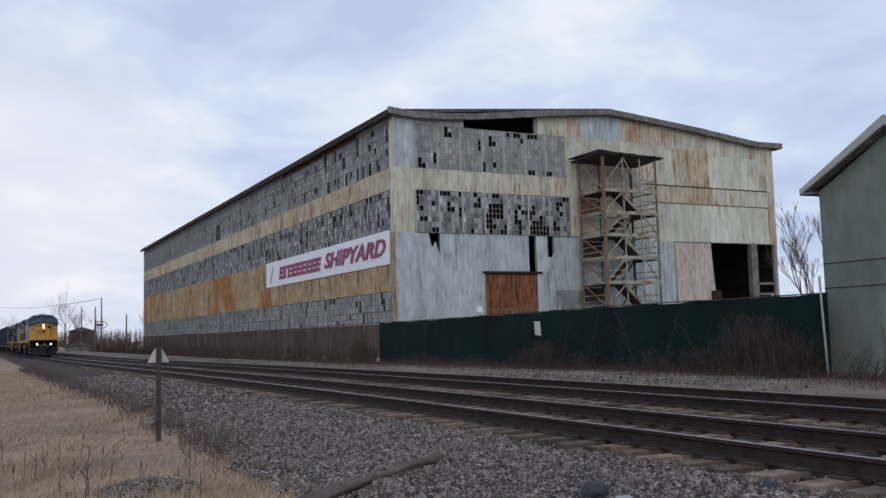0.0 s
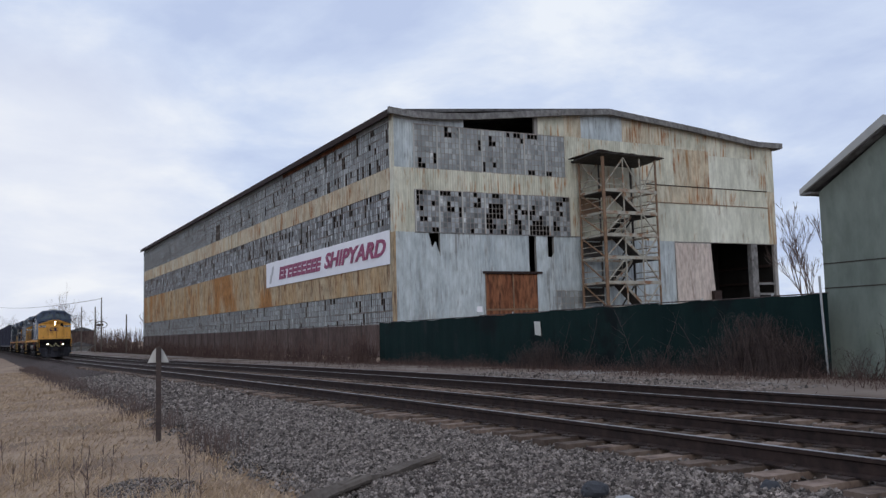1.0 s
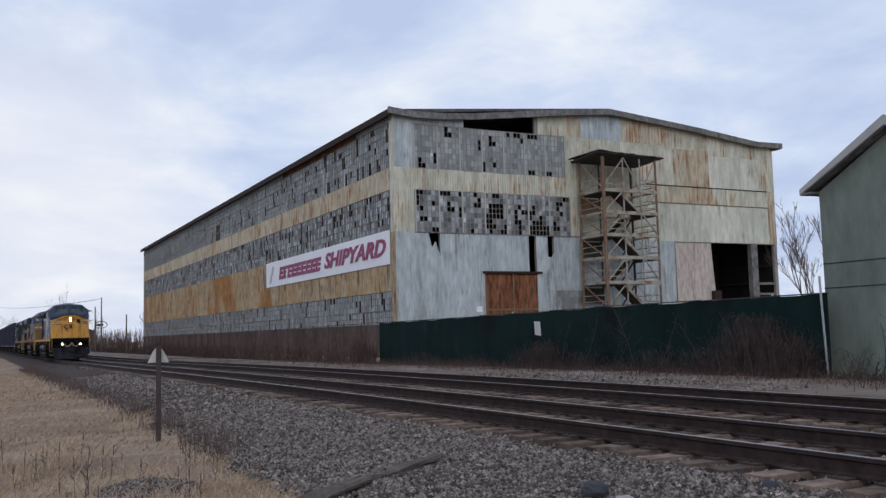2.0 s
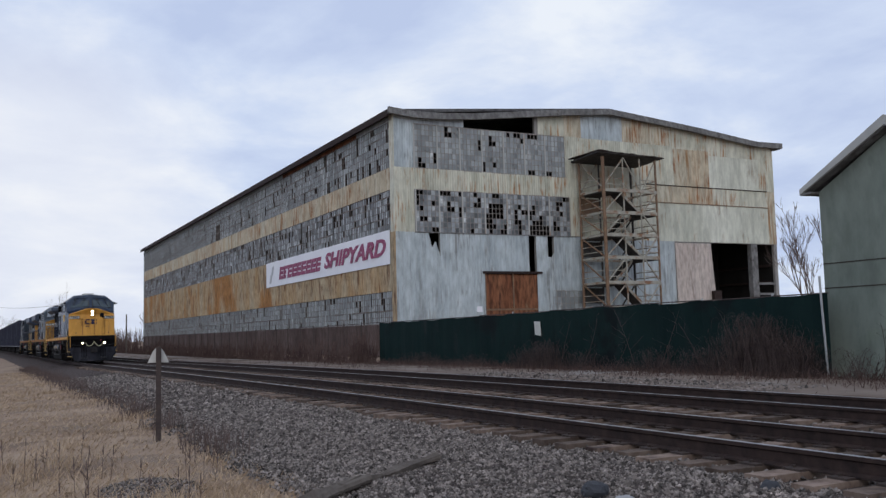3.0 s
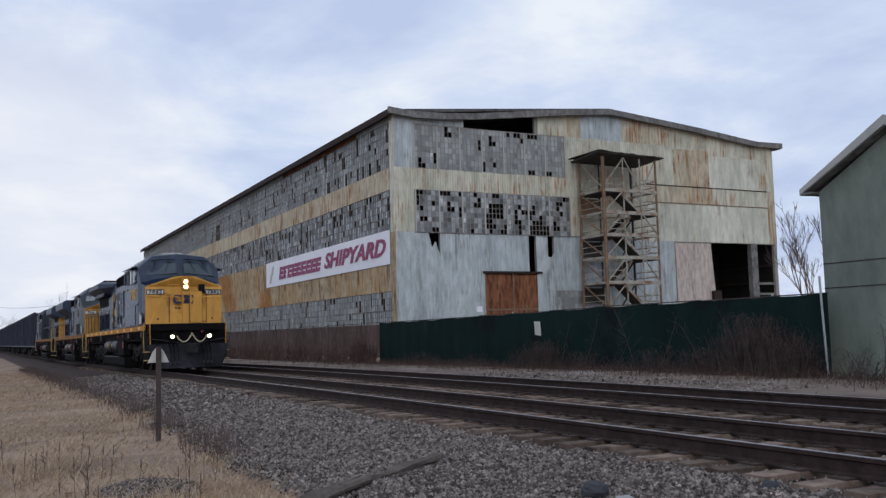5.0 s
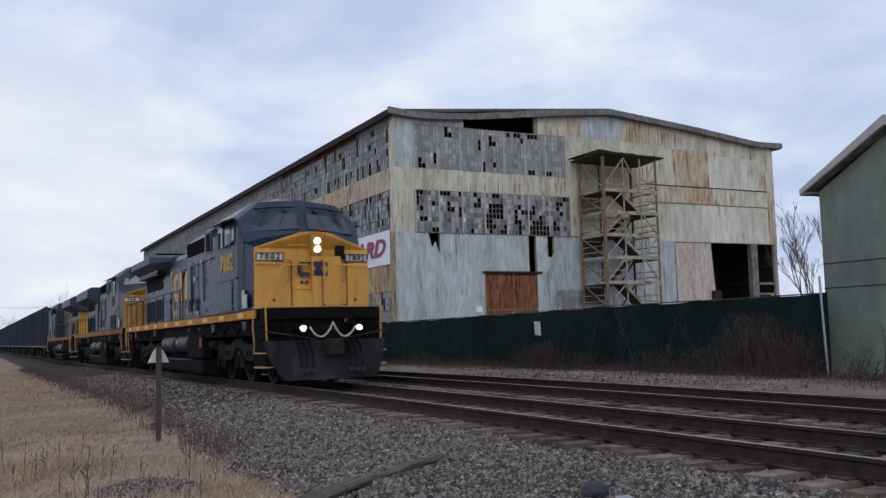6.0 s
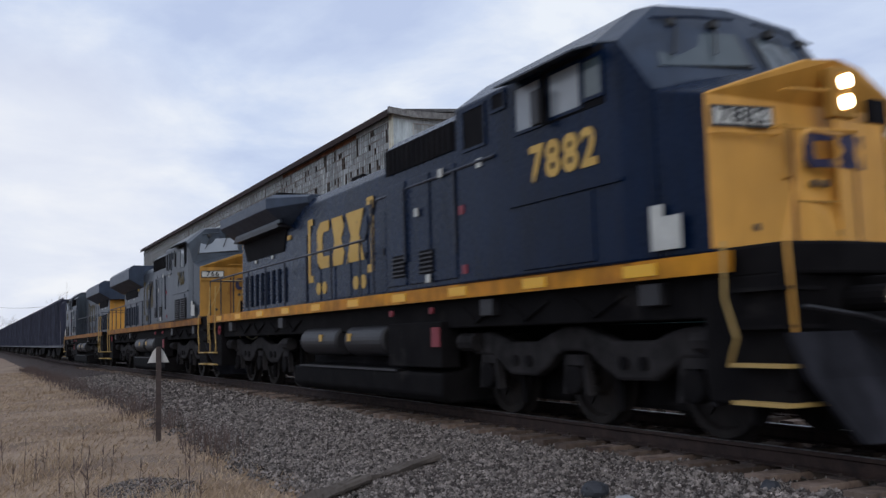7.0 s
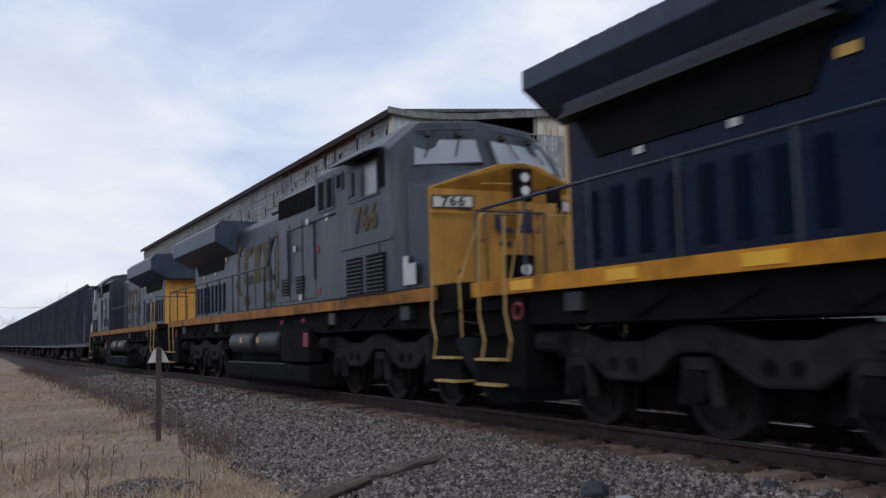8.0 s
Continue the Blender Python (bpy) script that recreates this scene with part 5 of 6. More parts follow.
        for q in (tilt(-12.58, 3.46, -12.42, 3.6), tilt(-12.58, 2.25, -12.42, 2.39), tilt(-9.30, 2.25, -9.16, 3.62), tilt(-9.46, 3.48, -9.30, 3.62), tilt(-9.46, 2.25, -9.30, 2.39),
                  [(-12.15, 2.66), (-11.95, 2.50), (-11.45, 2.50), (-11.45, 2.74), (-11.78, 2.74), (-11.84, 2.82), (-11.84, 3.15), (-11.78, 3.24), (-11.45, 3.24), (-11.45, 3.46), (-11.95, 3.46), (-12.15, 3.30)],
                  [(-11.3, 2.50), (-10.72, 2.50), (-10.62, 2.72), (-10.78, 3.0), (-10.62, 3.24), (-10.72, 3.46), (-11.3, 3.46), (-11.14, 3.0)],
                  [(-10.5, 2.50), (-9.62, 2.50), (-9.86, 3.0), (-9.62, 3.46), (-10.5, 3.46), (-10.26, 3.0)]):
            part("emblem_shape", flat(q), mark, em)
        for x in (-12.1, -11.75, -10.05, -9.68):
            part("emblem_dot", Geo().disc((x, (lo + hi) / 2, 2.10), "y", 0.13, 0.008, 18), mark, em)
    if modern:
        edge = [(-1.54, 3.76), (-1.54, 4.18), (-1.36, 4.34), (1.36, 4.34), (1.54, 4.18), (1.54, 3.76), (0.95, 3.42), (-0.95, 3.42)]
        part("radiator_wing", Geo().prism(edge, "x", -18.7, -13.0), wing_mat, L, "deep boxed radiator wing", bevel=0.02)
    else:
        edge = [(-1.52, 4.00), (-1.52, 4.24), (-1.34, 4.33), (1.34, 4.33), (1.52, 4.24), (1.52, 4.00), (1.22, 3.77), (0.95, 3.62), (-0.95, 3.62), (-1.22, 3.77)]
        part("radiator_wing", Geo().loft([[(-18.2, y, z) for y, z in edge], [(-14.0, y, z) for y, z in edge], [(-12.8, y * 0.62, 3.80 + (z - 3.62) * 0.55) for y, z in edge]]), wing_mat, L, "flared radiator wing roof", bevel=0.015)
        for s in (-1, 1):
            part("wing_gutter", Geo().box(-17.75, -13.9, s * 1.20 - 0.03, s * 1.20 + 0.03, 3.69, 3.77), GREYBLUE, L, "pale strip under the wing")
    for k in range(8):
        shutter = Geo()
        for j in range(5):
            shutter.box(-18.0 + k * 0.5 + j * 0.09, -17.94 + k * 0.5 + j * 0.09, -1.2, 1.2, 4.33, 4.40 + 0.02 * (j % 2))
        part("radiator_shutter", shutter, GRIMEBLACK, L, "dark slatted roof shutter")
    part("exhaust_stack", Geo().box(-11.9, -11.3, -0.3, 0.3, 4.18, 4.42), GRIMEBLACK, L, bevel=0.02)
    for x in (-9.4, -9.15, -8.9):
        part("horn", Geo().tube([(x, -0.4, 4.3), (x + 0.2, -0.4, 4.3)], 0.03, 8, 0.08), GRIMEBLACK, L)
    part("roof_antenna", Geo().box(-3.2, -2.4, -0.35, 0.35, 4.66, 4.76), PALEMARK, L, bevel=0.02)
    # frame, deck and yellow sill
    part("underframe", Geo().box(-19.4, -0.2, -1.35, 1.35, 1.18, 1.60), GRIMEBLACK, L, bevel=0.02)
    part("deck", Geo().box(-19.6, -0.1, -1.5, 1.5, 1.60, 1.76), GRIMEBLACK, L)
    for s in (-1, 1):
        part("side_sill", Geo().box(-19.6, -0.05, s * 1.5 - 0.02, s * 1.5 + 0.02, 1.575, 1.765), sill_mat, L, "worn orange-yellow sill stripe")
        for k in range(10 if reflectors else 0):
            part("reflector", Geo().box(-18.6 + k * 1.9, -18.1 + k * 1.9, s * 1.525 - 0.006, s * 1.525 + 0.006, 1.61, 1.73), REFLECT, L, "bright yellow reflector strip")
    # handrails
    for s in (-1, 1):
        y = s * 1.48
        g = Geo().tube([(-19.3, y, 2.72), (-8.35, y, 2.72), (-7.85, y, 3.32), (-3.9, y * 1.06, 3.32)], 0.022, 6)
        for x in (-18.3, -17.0, -15.6, -14.2, -12.8, -11.4, -10.0, -8.6):
            g.tube([(x, y, 1.76), (x, y, 2.72)], 0.02, 6)
        part("handrail", g, RAILIRON, L)
        for x in (-7.85, -6.62, -5.00):
            part("stanchion", Geo().tube([(x, y * 1.05, 1.78 if x < -7 else 2.2), (x, y * 1.06, 3.32)], 0.022, 6), RAILIRON, L)
    # end steps and grab irons at both ends
    for end, d in ((0.0, 1), (-19.0, -1)):
        for s in (-1, 1):
            y = s * 1.42
            st = part("step_well", Geo().box(end - 0.5, end + 0.5, y - s * 0.5 if s > 0 else y, y if s > 0 else y - s * 0.5, 0.42, 1.55), GRIMEBLACK, L, bevel=0.03)
            for k in range(4):
                z = 0.45 + k * 0.32
                part("step_tread", Geo().box(end - 0.3 + d * 0.22, end + 0.3 + d * 0.22, s * 1.30 - 0.24, s * 1.30 + 0.24, z - 0.02, z + 0.015), YELIRON if k < 2 else GRIMEBLACK, L)
            g = Geo()
            for dx in ((-0.10,) if d > 0 else (-0.35, 0.3)):
                g.tube([(end + dx, s * 1.53, 0.75), (end + dx + 0.12, s * 1.55, 1.0), (end + dx, s * 1.55, 1.35), (end + dx, s * 1.53, 2.55 if d < 0 else 1.85)], 0.016, 6)
            part("grab_iron", g, YELIRON, L)
    # front platform, pilot and plow
    part("anticlimber", Geo().prism([(-0.4, -1.42), (0.48, -1.42), (0.62, -0.9), (0.62, 0.9), (0.48, 1.42), (-0.4, 1.42)], "z", 1.52, 1.80), GRIMEBLACK, L, bevel=0.03)
    part("pilot_plate", Geo().box(0.42, 0.5, -1.45, 1.45, 0.55, 1.55), GRIMEBLACK, L, bevel=0.02)
    secs = []
    for k in range(9):
        q = -1.0 + 2.0 * k / 8
        c = 1 - abs(q)
        secs.append([(0.56 + 0.06 * c, 1.5 * q, 1.04), (0.66 + 0.10 * c, 1.4 * q, 0.66), (0.90 + 0.16 * c, 1.14 * q, 0.15), (0.84 + 0.16 * c, 1.14 * q, 0.15), (0.60 + 0.10 * c, 1.4 * q, 0.66), (0.50 + 0.06 * c, 1.5 * q, 1.04)])
    part("snow_plow", Geo().loft(secs), PLOWGREY, L, "scuffed dark steel snow plow")
    part("coupler", Geo().box(0.45, 1.05, -0.13, 0.13, 0.74, 1.0).box(1.0, 1.25, -0.2, 0.2, 0.68, 1.06), TRUCKGREY, L, bevel=0.04)
    part("rear_coupler", Geo().box(-20.1, -19.4, -0.15, 0.15, 0.72, 1.02), GRIMEBLACK, L, bevel=0.04)
    for s in (-1, 1):
        part("ditch_light_can", Geo().tube([(0.45, s * 0.68, 1.31), (0.93, s * 0.68, 1.31)], 0.115, 14), GRIMEBLACK, L)
        part("ditch_light", Geo().disc((0.94, s * 0.68, 1.31), "x", 0.060, 0.03, 16), glow, L)
        part("uncoupling_lever", Geo().tube([(0.75, s * 0.3, 1.05), (0.8, s * 0.9, 1.16), (0.72, s * 1.5, 1.25)], 0.018, 6), TANKGREY, L)
        for y in (0.45, 0.6, 0.74):
            part("air_hose", Geo().tube([(0.6, s * y, 1.05), (0.86, s * y, 0.85), (0.98, s * y, 0.36)], 0.028, 6), GRIMEBLACK, L)
            part("hose_coupling", Geo().tube([(0.98, s * y, 0.40), (1.0, s * y, 0.30)], 0.045, 6), TANKGREY, L)
    pts = []
    for k in range(25):
        q = k / 24
        pts.append((0.95 + 0.03 * math.sin(q * 6), -0.52 + 1.1 * q, 1.34 - 0.30 * abs(math.sin(q * 2 * math.pi)) ** 0.8 + 0.10 * math.sin(math.pi * q)))
    part("jumper_cable", Geo().tube(pts, 0.02, 6), ROPE, L, "pale drooping jumper cable")
    for y in (-0.55, 0.55):
        part("cable_socket", Geo().box(0.5, 0.9, y - 0.06, y + 0.06, 1.36, 1.5), GRIMEBLACK, L, bevel=0.02)
    part("red_tag", Geo().box(0.62, 0.64, 0.44, 0.54, 1.44, 1.52), REDMARK, L)
    ring = [(-18.55 + 0.1 * math.cos(w), -1.46, 1.36 + 0.1 * math.sin(w)) for w in np.linspace(0, 2 * math.pi, 15)]
    part("hose_loop", Geo().tube(ring, 0.02, 6), REDMARK, L, "faded red coiled hose")
    # rear platform rail
    for s in (-1, 1):
        part("rear_railing", Geo().tube([(-19.5, s * 1.48, 1.76), (-19.5, s * 1.48, 2.72), (-19.5, s * 0.4, 2.72), (-19.5, s * 0.4, 1.76)], 0.022, 6), RAILIRON, L)
        part("rear_grab_iron", Geo().tube([(-18.16, s * 0.7, 2.0), (-18.24, s * 0.7, 2.05), (-18.24, s * 0.7, 3.2), (-18.16, s * 0.7, 3.25)], 0.016, 5), YELIRON, L)
    # fuel tank, air reservoirs, battery box
    part("fuel_tank", Geo().prism([(-1.42, 0.22), (-1.32, 0.12), (1.32, 0.12), (1.42, 0.22), (1.42, 0.54), (0.98, 0.60), (0.98, 1.18), (-0.98, 1.18), (-0.98, 0.60), (-1.42, 0.54)], "x", -12.4, -5.75), GRIMEBLACK, L, bevel=0.04)
    for s in (-1, 1):
        for a, b in ((11.8, 9.85), (9.4, 7.75)):
            r = part("air_reservoir", Geo().tube([(-a, s * 1.22, 1.03), (-b, s * 1.22, 1.03)], 0.27, 28), TANKGREY, L, bevel=0.05)
            m = (-b - 0.75) if a > 10 else (-a + 0.25)
            part("reservoir_mark", Geo().box(m - 0.07, m + 0.07, s * 1.475 - 0.022, s * 1.475 + 0.022, 1.02, 1.15), DECAL, r)
            for q in (-a + 0.3, -b - 0.3):
                part("reservoir_strap", Geo().box(q - 0.04, q + 0.04, s * 1.22 - 0.06, s * 1.22 + 0.06, 1.27, 1.47), GRIMEBLACK, r)
        part("battery_box", Geo().box(-7.55, -5.7, s * 1.3 - 0.15, s * 1.3 + 0.15, 0.62, 1.28), GRIMEBLACK, L, bevel=0.02)
        part("box_mark", Geo().box(-5.98, -5.74, s * 1.46 - 0.01, s * 1.46 + 0.01, 0.92, 1.2), REDMARK, L)
        for q in (-7.35, -5.95):
            part("shutoff_handle", Geo().disc((q, s * 1.47, 1.44), "y", 0.05, 0.04, 12), REDMARK, L, "small red round shut-off handle")
        part("tank_step", Geo().box(-12.0, -7.3, s * 1.34 - 0.1, s * 1.34 + 0.1, 0.54, 0.575), TANKGREY, L)
        for a in (5.2, 4.0, 2.6, 13.0, 14.2, 15.6, 16.8):
            part("hanging_pipe", Geo().tube([(-a, s * 1.36, 1.45), (-a + 0.4, s * 1.38, 1.25), (-a + 0.9, s * 1.36, 1.46)], 0.025, 5), GRIMEBLACK, L)
        for a in (1.2, 4.4, 13.2, 17.4):
            part("junction_box", Geo().box(-a - 0.16, -a + 0.16, s * 1.40 - 0.06, s * 1.40 + 0.06, 1.32, 1.54), TANKGREY, L, bevel=0.01)
    # trucks
    wheels = []
    for c in (-2.95, -15.85):
        tr = new("truck")
        tr.parent = L
        tr.location = (c, 0, 0)
        for s in (-1, 1):
            y = s * 1.06
            prof = [(-2.5, 0.88), (-2.42, 1.06), (-2.0, 1.12), (-1.72, 1.08), (-1.4, 0.98), (-0.8, 0.98), (-0.45, 1.08), (-0.2, 1.15), (0.2, 1.15), (0.45, 1.08), (0.8, 0.98), (1.4, 0.98), (1.72, 1.08), (2.0, 1.12), (2.42, 1.06), (2.5, 0.88),
                    (2.3, 0.80), (1.85, 0.80), (1.62, 0.68), (1.42, 0.56), (0.82, 0.55), (0.56, 0.66), (0.36, 0.80), (0.18, 0.86), (-0.18, 0.86), (-0.36, 0.80), (-0.56, 0.66), (-0.82, 0.55), (-1.42, 0.56), (-1.62, 0.68), (-1.85, 0.80), (-2.3, 0.80)]
            part("side_frame", Geo().prism(prof, "y", y - 0.09, y + 0.09), TRUCKGREY, tr, "cast dusty steel side frame", bevel=0.04)
            for x in (-1.98, 0.0, 1.98):
                part("axle_box", Geo().disc((x, s * 1.10, 0.53), "y", 0.17, 0.16, 14), GRIMEBLACK, tr, bevel=0.02)
                part("pedestal", Geo().prism([(x - 0.26, 0.36), (x - 0.19, 0.82), (x + 0.19, 0.82), (x + 0.26, 0.36), (x + 0.19, 0.36), (x + 0.15, 0.70), (x - 0.15, 0.70), (x - 0.19, 0.36)], "y", s * 1.08 - 0.05, s * 1.08 + 0.05), TRUCKGREY, tr)
            for x in (-1.26, -0.94, 0.94, 1.26):
                part("frame_boss", Geo().disc((x, s * 1.15, 0.74), "y", 0.075, 0.05, 12), GRIMEBLACK, tr)
            for x in (-2.35, 2.35):
                part("brake_cylinder", Geo().tube([(x - 0.22, s * 1.18, 0.98), (x + 0.22, s * 1.18, 0.98)], 0.13, 10), TRUCKGREY, tr)
            for x in (-1.98, 0.0, 1.98):
                part("brake_hanger", Geo().tube([(x + 0.62, s * 0.95, 0.2), (x + 0.58, s * 0.95, 0.95)], 0.05, 6), GRIMEBLACK, tr)
        part("bolster", Geo().box(-0.4, 0.4, -1.0, 1.0, 0.75, 1.16), GRIMEBLACK, tr)
        for x in (-1.3, 0.68, 1.3):
            part("traction_motor", Geo().box(x - 0.42, x + 0.42, -0.58, 0.58, 0.2, 0.86), GRIMEBLACK, tr, bevel=0.06)
        for x in (-1.98, 0.0, 1.98):
            w = wheelset(0.53, tr)
            w.location = (x, 0, 0.53)
            wheels.append((w, x))
    return L, wheels


def wheelset(r, parent):
    """Two flanged wheels on an axle, one part that turns."""
    g = Geo()
    g.tube([(0, -1.1, 0), (0, 1.1, 0)], 0.09, 10)
    for s in (-1, 1):
        a = s * 0.70
        n = 28
        prof = [(0.02, a - s * 0.05), (r + 0.03, a - s * 0.05), (r + 0.03, a - s * 0.02), (r, a), (r - 0.01, a + s * 0.11), (r - 0.09, a + s * 0.11), (r - 0.12, a + s * 0.05), (0.2, a + s * 0.06), (0.16, a + s * 0.13), (0.02, a + s * 0.13)]
        g.loft([[(p * math.cos(2 * math.pi * k / n), q, p * math.sin(2 * math.pi * k / n)) for p, q in prof] for k in range(n + 1)], cap=False)
        for k in range(3):
            w = 2 * math.pi * k / 3
            g.box(0.3 * math.cos(w) - 0.05, 0.3 * math.cos(w) + 0.05, min(a + s * 0.05, a + s * 0.08), max(a + s * 0.05, a + s * 0.08), 0.3 * math.sin(w) - 0.05, 0.3 * math.sin(w) + 0.05)
    return part("wheelset", g, WHEELSTEEL, parent)


def coal_car():
    """A long open coal car; its front is at x = 0, its tail at x = -15.6."""
    c = tagged(new("coal_hopper_car"), "dark grimy steel coal hopper car with side ribs", "rail car", group="coal cars")
    L = 15.6
    part("body", Geo().prism([(-1.5, 1.15), (1.5, 1.15), (1.55, 4.42), (-1.55, 4.42)], "x", -L + 0.4, -0.4), CARSTEEL, c)
    for s in (-1, 1):
        part("top_chord", Geo().box(-L + 0.3, -0.3, s * 1.55 - 0.07, s * 1.55 + 0.07, 4.34, 4.5), CARSTEEL, c)
        part("side_sill", Geo().box(-L + 0.1, -0.1, s * 1.5 - 0.08, s * 1.5 + 0.08, 1.05, 1.28), CARPALE, c)
        for k in range(13):
            x = -0.5 - k * (L - 1.0) / 12
            part("side_rib", Geo().box(x - 0.06, x + 0.06, s * 1.57 - 0.08, s * 1.57 + 0.08, 1.2, 4.38), CARSTEEL, c)
        part("end_panel", Geo().box(-1.9, -0.5, s * 1.56 - 0.02, s * 1.56 + 0.02, 1.3, 2.9), CARPALE, c, "paler panel at the car end")
    heap = Geo()
    heap.loft([[(x, -1.45, 4.4), (x, 0, 4.62 + 0.18 * math.sin(x * 2.1)), (x, 1.45, 4.4), (x, 0, 4.2)] for x in np.linspace(-L + 0.6, -0.6, 18)])
    part("coal_load", heap, COAL, c)
    part("hopper_bay", Geo().prism([(-10.5, 1.15), (-5.1, 1.15), (-6.4, 0.45), (-9.2, 0.45)], "y", -1.2, 1.2), GRIMEBLACK, c)
    for x in (-2.2, -L + 2.2):
        tr = new("truck")
        tr.parent = c
        tr.location = (x, 0, 0)
        for s in (-1, 1):
            part("side_frame", Geo().prism([(-1.2, 0.38), (-1.2, 0.62), (-0.5, 0.85), (0.5, 0.85), (1.2, 0.62), (1.2, 0.38), (0.5, 0.3), (-0.5, 0.3)], "y", s * 1.05 - 0.08, s * 1.05 + 0.08), TRUCKGREY, tr, bevel=0.03)
        for dx in (-0.9, 0.9):
            w = wheelset(0.46, tr)
            w.location = (dx, 0, 0.46)
        part("bolster", Geo().box(-0.2, 0.2, -1.0, 1.0, 0.6, 1.06), GRIMEBLACK, tr)
    part("coupler", Geo().box(0.0 - 0.5, 0.15, -0.13, 0.13, 0.72, 1.0).box(-L - 0.15, -L + 0.5, -0.13, 0.13, 0.72, 1.0), GRIMEBLACK, c)
    return c


lead, lead_wheels = locomotive("locomotive", "navy and yellow wide-cab diesel leading the coal train", NAVY, YELLOW, LAMP, "7882", DECAL, NAVYSKYLIT, SILLYEL, GLASSPALE, True, False)
second, second_wheels = locomotive("locomotive", "faded blue-grey and ochre diesel locomotive, second in line", GREYBLUE, OCHRE, LAMP_DIM, "766", FADED, NAVYSKYLIT, SILLWORN, GLASS, False, True)
third = copy_thing(second, Matrix())
third["label"] = "faded blue-grey diesel locomotive coupled tail first"
third_wheels = [(o, o.location.x) for o in third.children_recursive if o.name.startswith("wheelset")]
first_car = coal_car()
cars = [first_car] + [copy_thing(first_car, Matrix()) for _ in range(17)]
car_wheels = [(o, o.location.x) for c in cars[:3] for o in c.children_recursive if o.name.startswith("wheelset")]


# ---- growth: bare trees, brush, dry grass ----
def twigs(name, label, category, mat, stems, sides=3):
    """Many thin bent stems in one mesh. stems: lists of points with a start and an end radius."""
    v, f = [], []
    for pts, r0, r1 in stems:
        i, m = len(v), len(pts)
        for k, p in enumerate(pts):
            r = r0 + (r1 - r0) * k / (m - 1)
            for j in range(sides):
                w = 2 * math.pi * j / sides
                v.append((p[0] + r * math.cos(w), p[1] + r * math.sin(w), p[2] + 0.3 * r * math.sin(w * 2)))
        for k in range(m - 1):
            for j in range(sides):
                f.append((i + k * sides + j, i + k * sides + (j + 1) % sides, i + (k + 1) * sides + (j + 1) % sides, i + (k + 1) * sides + j))
    return tagged(new(name, raw_mesh(name, v, f, mat)), label, category, kind="stuff")


def stem(rnd, x, y, z, h, lean, bend=0.25, n=4):
    a = rnd.uniform(0, 6.28)
    dx, dy = lean * math.cos(a), lean * math.sin(a) * 0.6
    b = rnd.uniform(-bend, bend)
    return [(x + dx * (k / n) + b * h * 0.25 * math.sin(3 * k / n), y + dy * (k / n), z + h * k / n * (1 - 0.12 * (k / n) * abs(b))) for k in range(n + 1)]


def branch_tree(x, y, z, h, seed, spread=0.5, label="leafless grey-brown tree with fine bare branches"):
    rnd = random.Random(seed)
    t = tagged(new("bare_tree"), label, "tree", group="bare trees")
    stems = []

    def grow(p, d, length, r, depth):
        pts = [p]
        n = 4
        for k in range(n):
            d = (d + Vector((rnd.uniform(-0.16, 0.16), rnd.uniform(-0.16, 0.16), rnd.uniform(-0.02, 0.12)))).normalized()
            pts.append(pts[-1] + d * length / n)
        stems.append((depth, pts, r, r * 0.55))
        if depth < 5:
            for k in range(3 if depth < 4 else 2):
                at = pts[rnd.randrange(2, n + 1)]
                a = rnd.uniform(0, 6.28)
                side = Vector((math.cos(a), math.sin(a), rnd.uniform(0.1, 0.7)))
                grow(at, (d * 0.75 + side * spread).normalized(), length * rnd.uniform(0.5, 0.75), r * 0.5, depth + 1)

    for k in range(2):
        grow(Vector((x, y, z)), Vector((rnd.uniform(-0.3, 0.3), rnd.uniform(-0.3, 0.3), 1)).normalized(), h * 0.42, h * 0.011, 0)
    trunk, crown = Geo(), Geo()
    for depth, pts, r0, r1 in stems:
        (trunk if depth == 0 else crown).tube(pts, max(r0, 0.011), 6 if depth == 0 else 3, max(r1, 0.007))
    part("trunk", trunk, TWIG, t)
    part("crown", crown, TWIG, t)


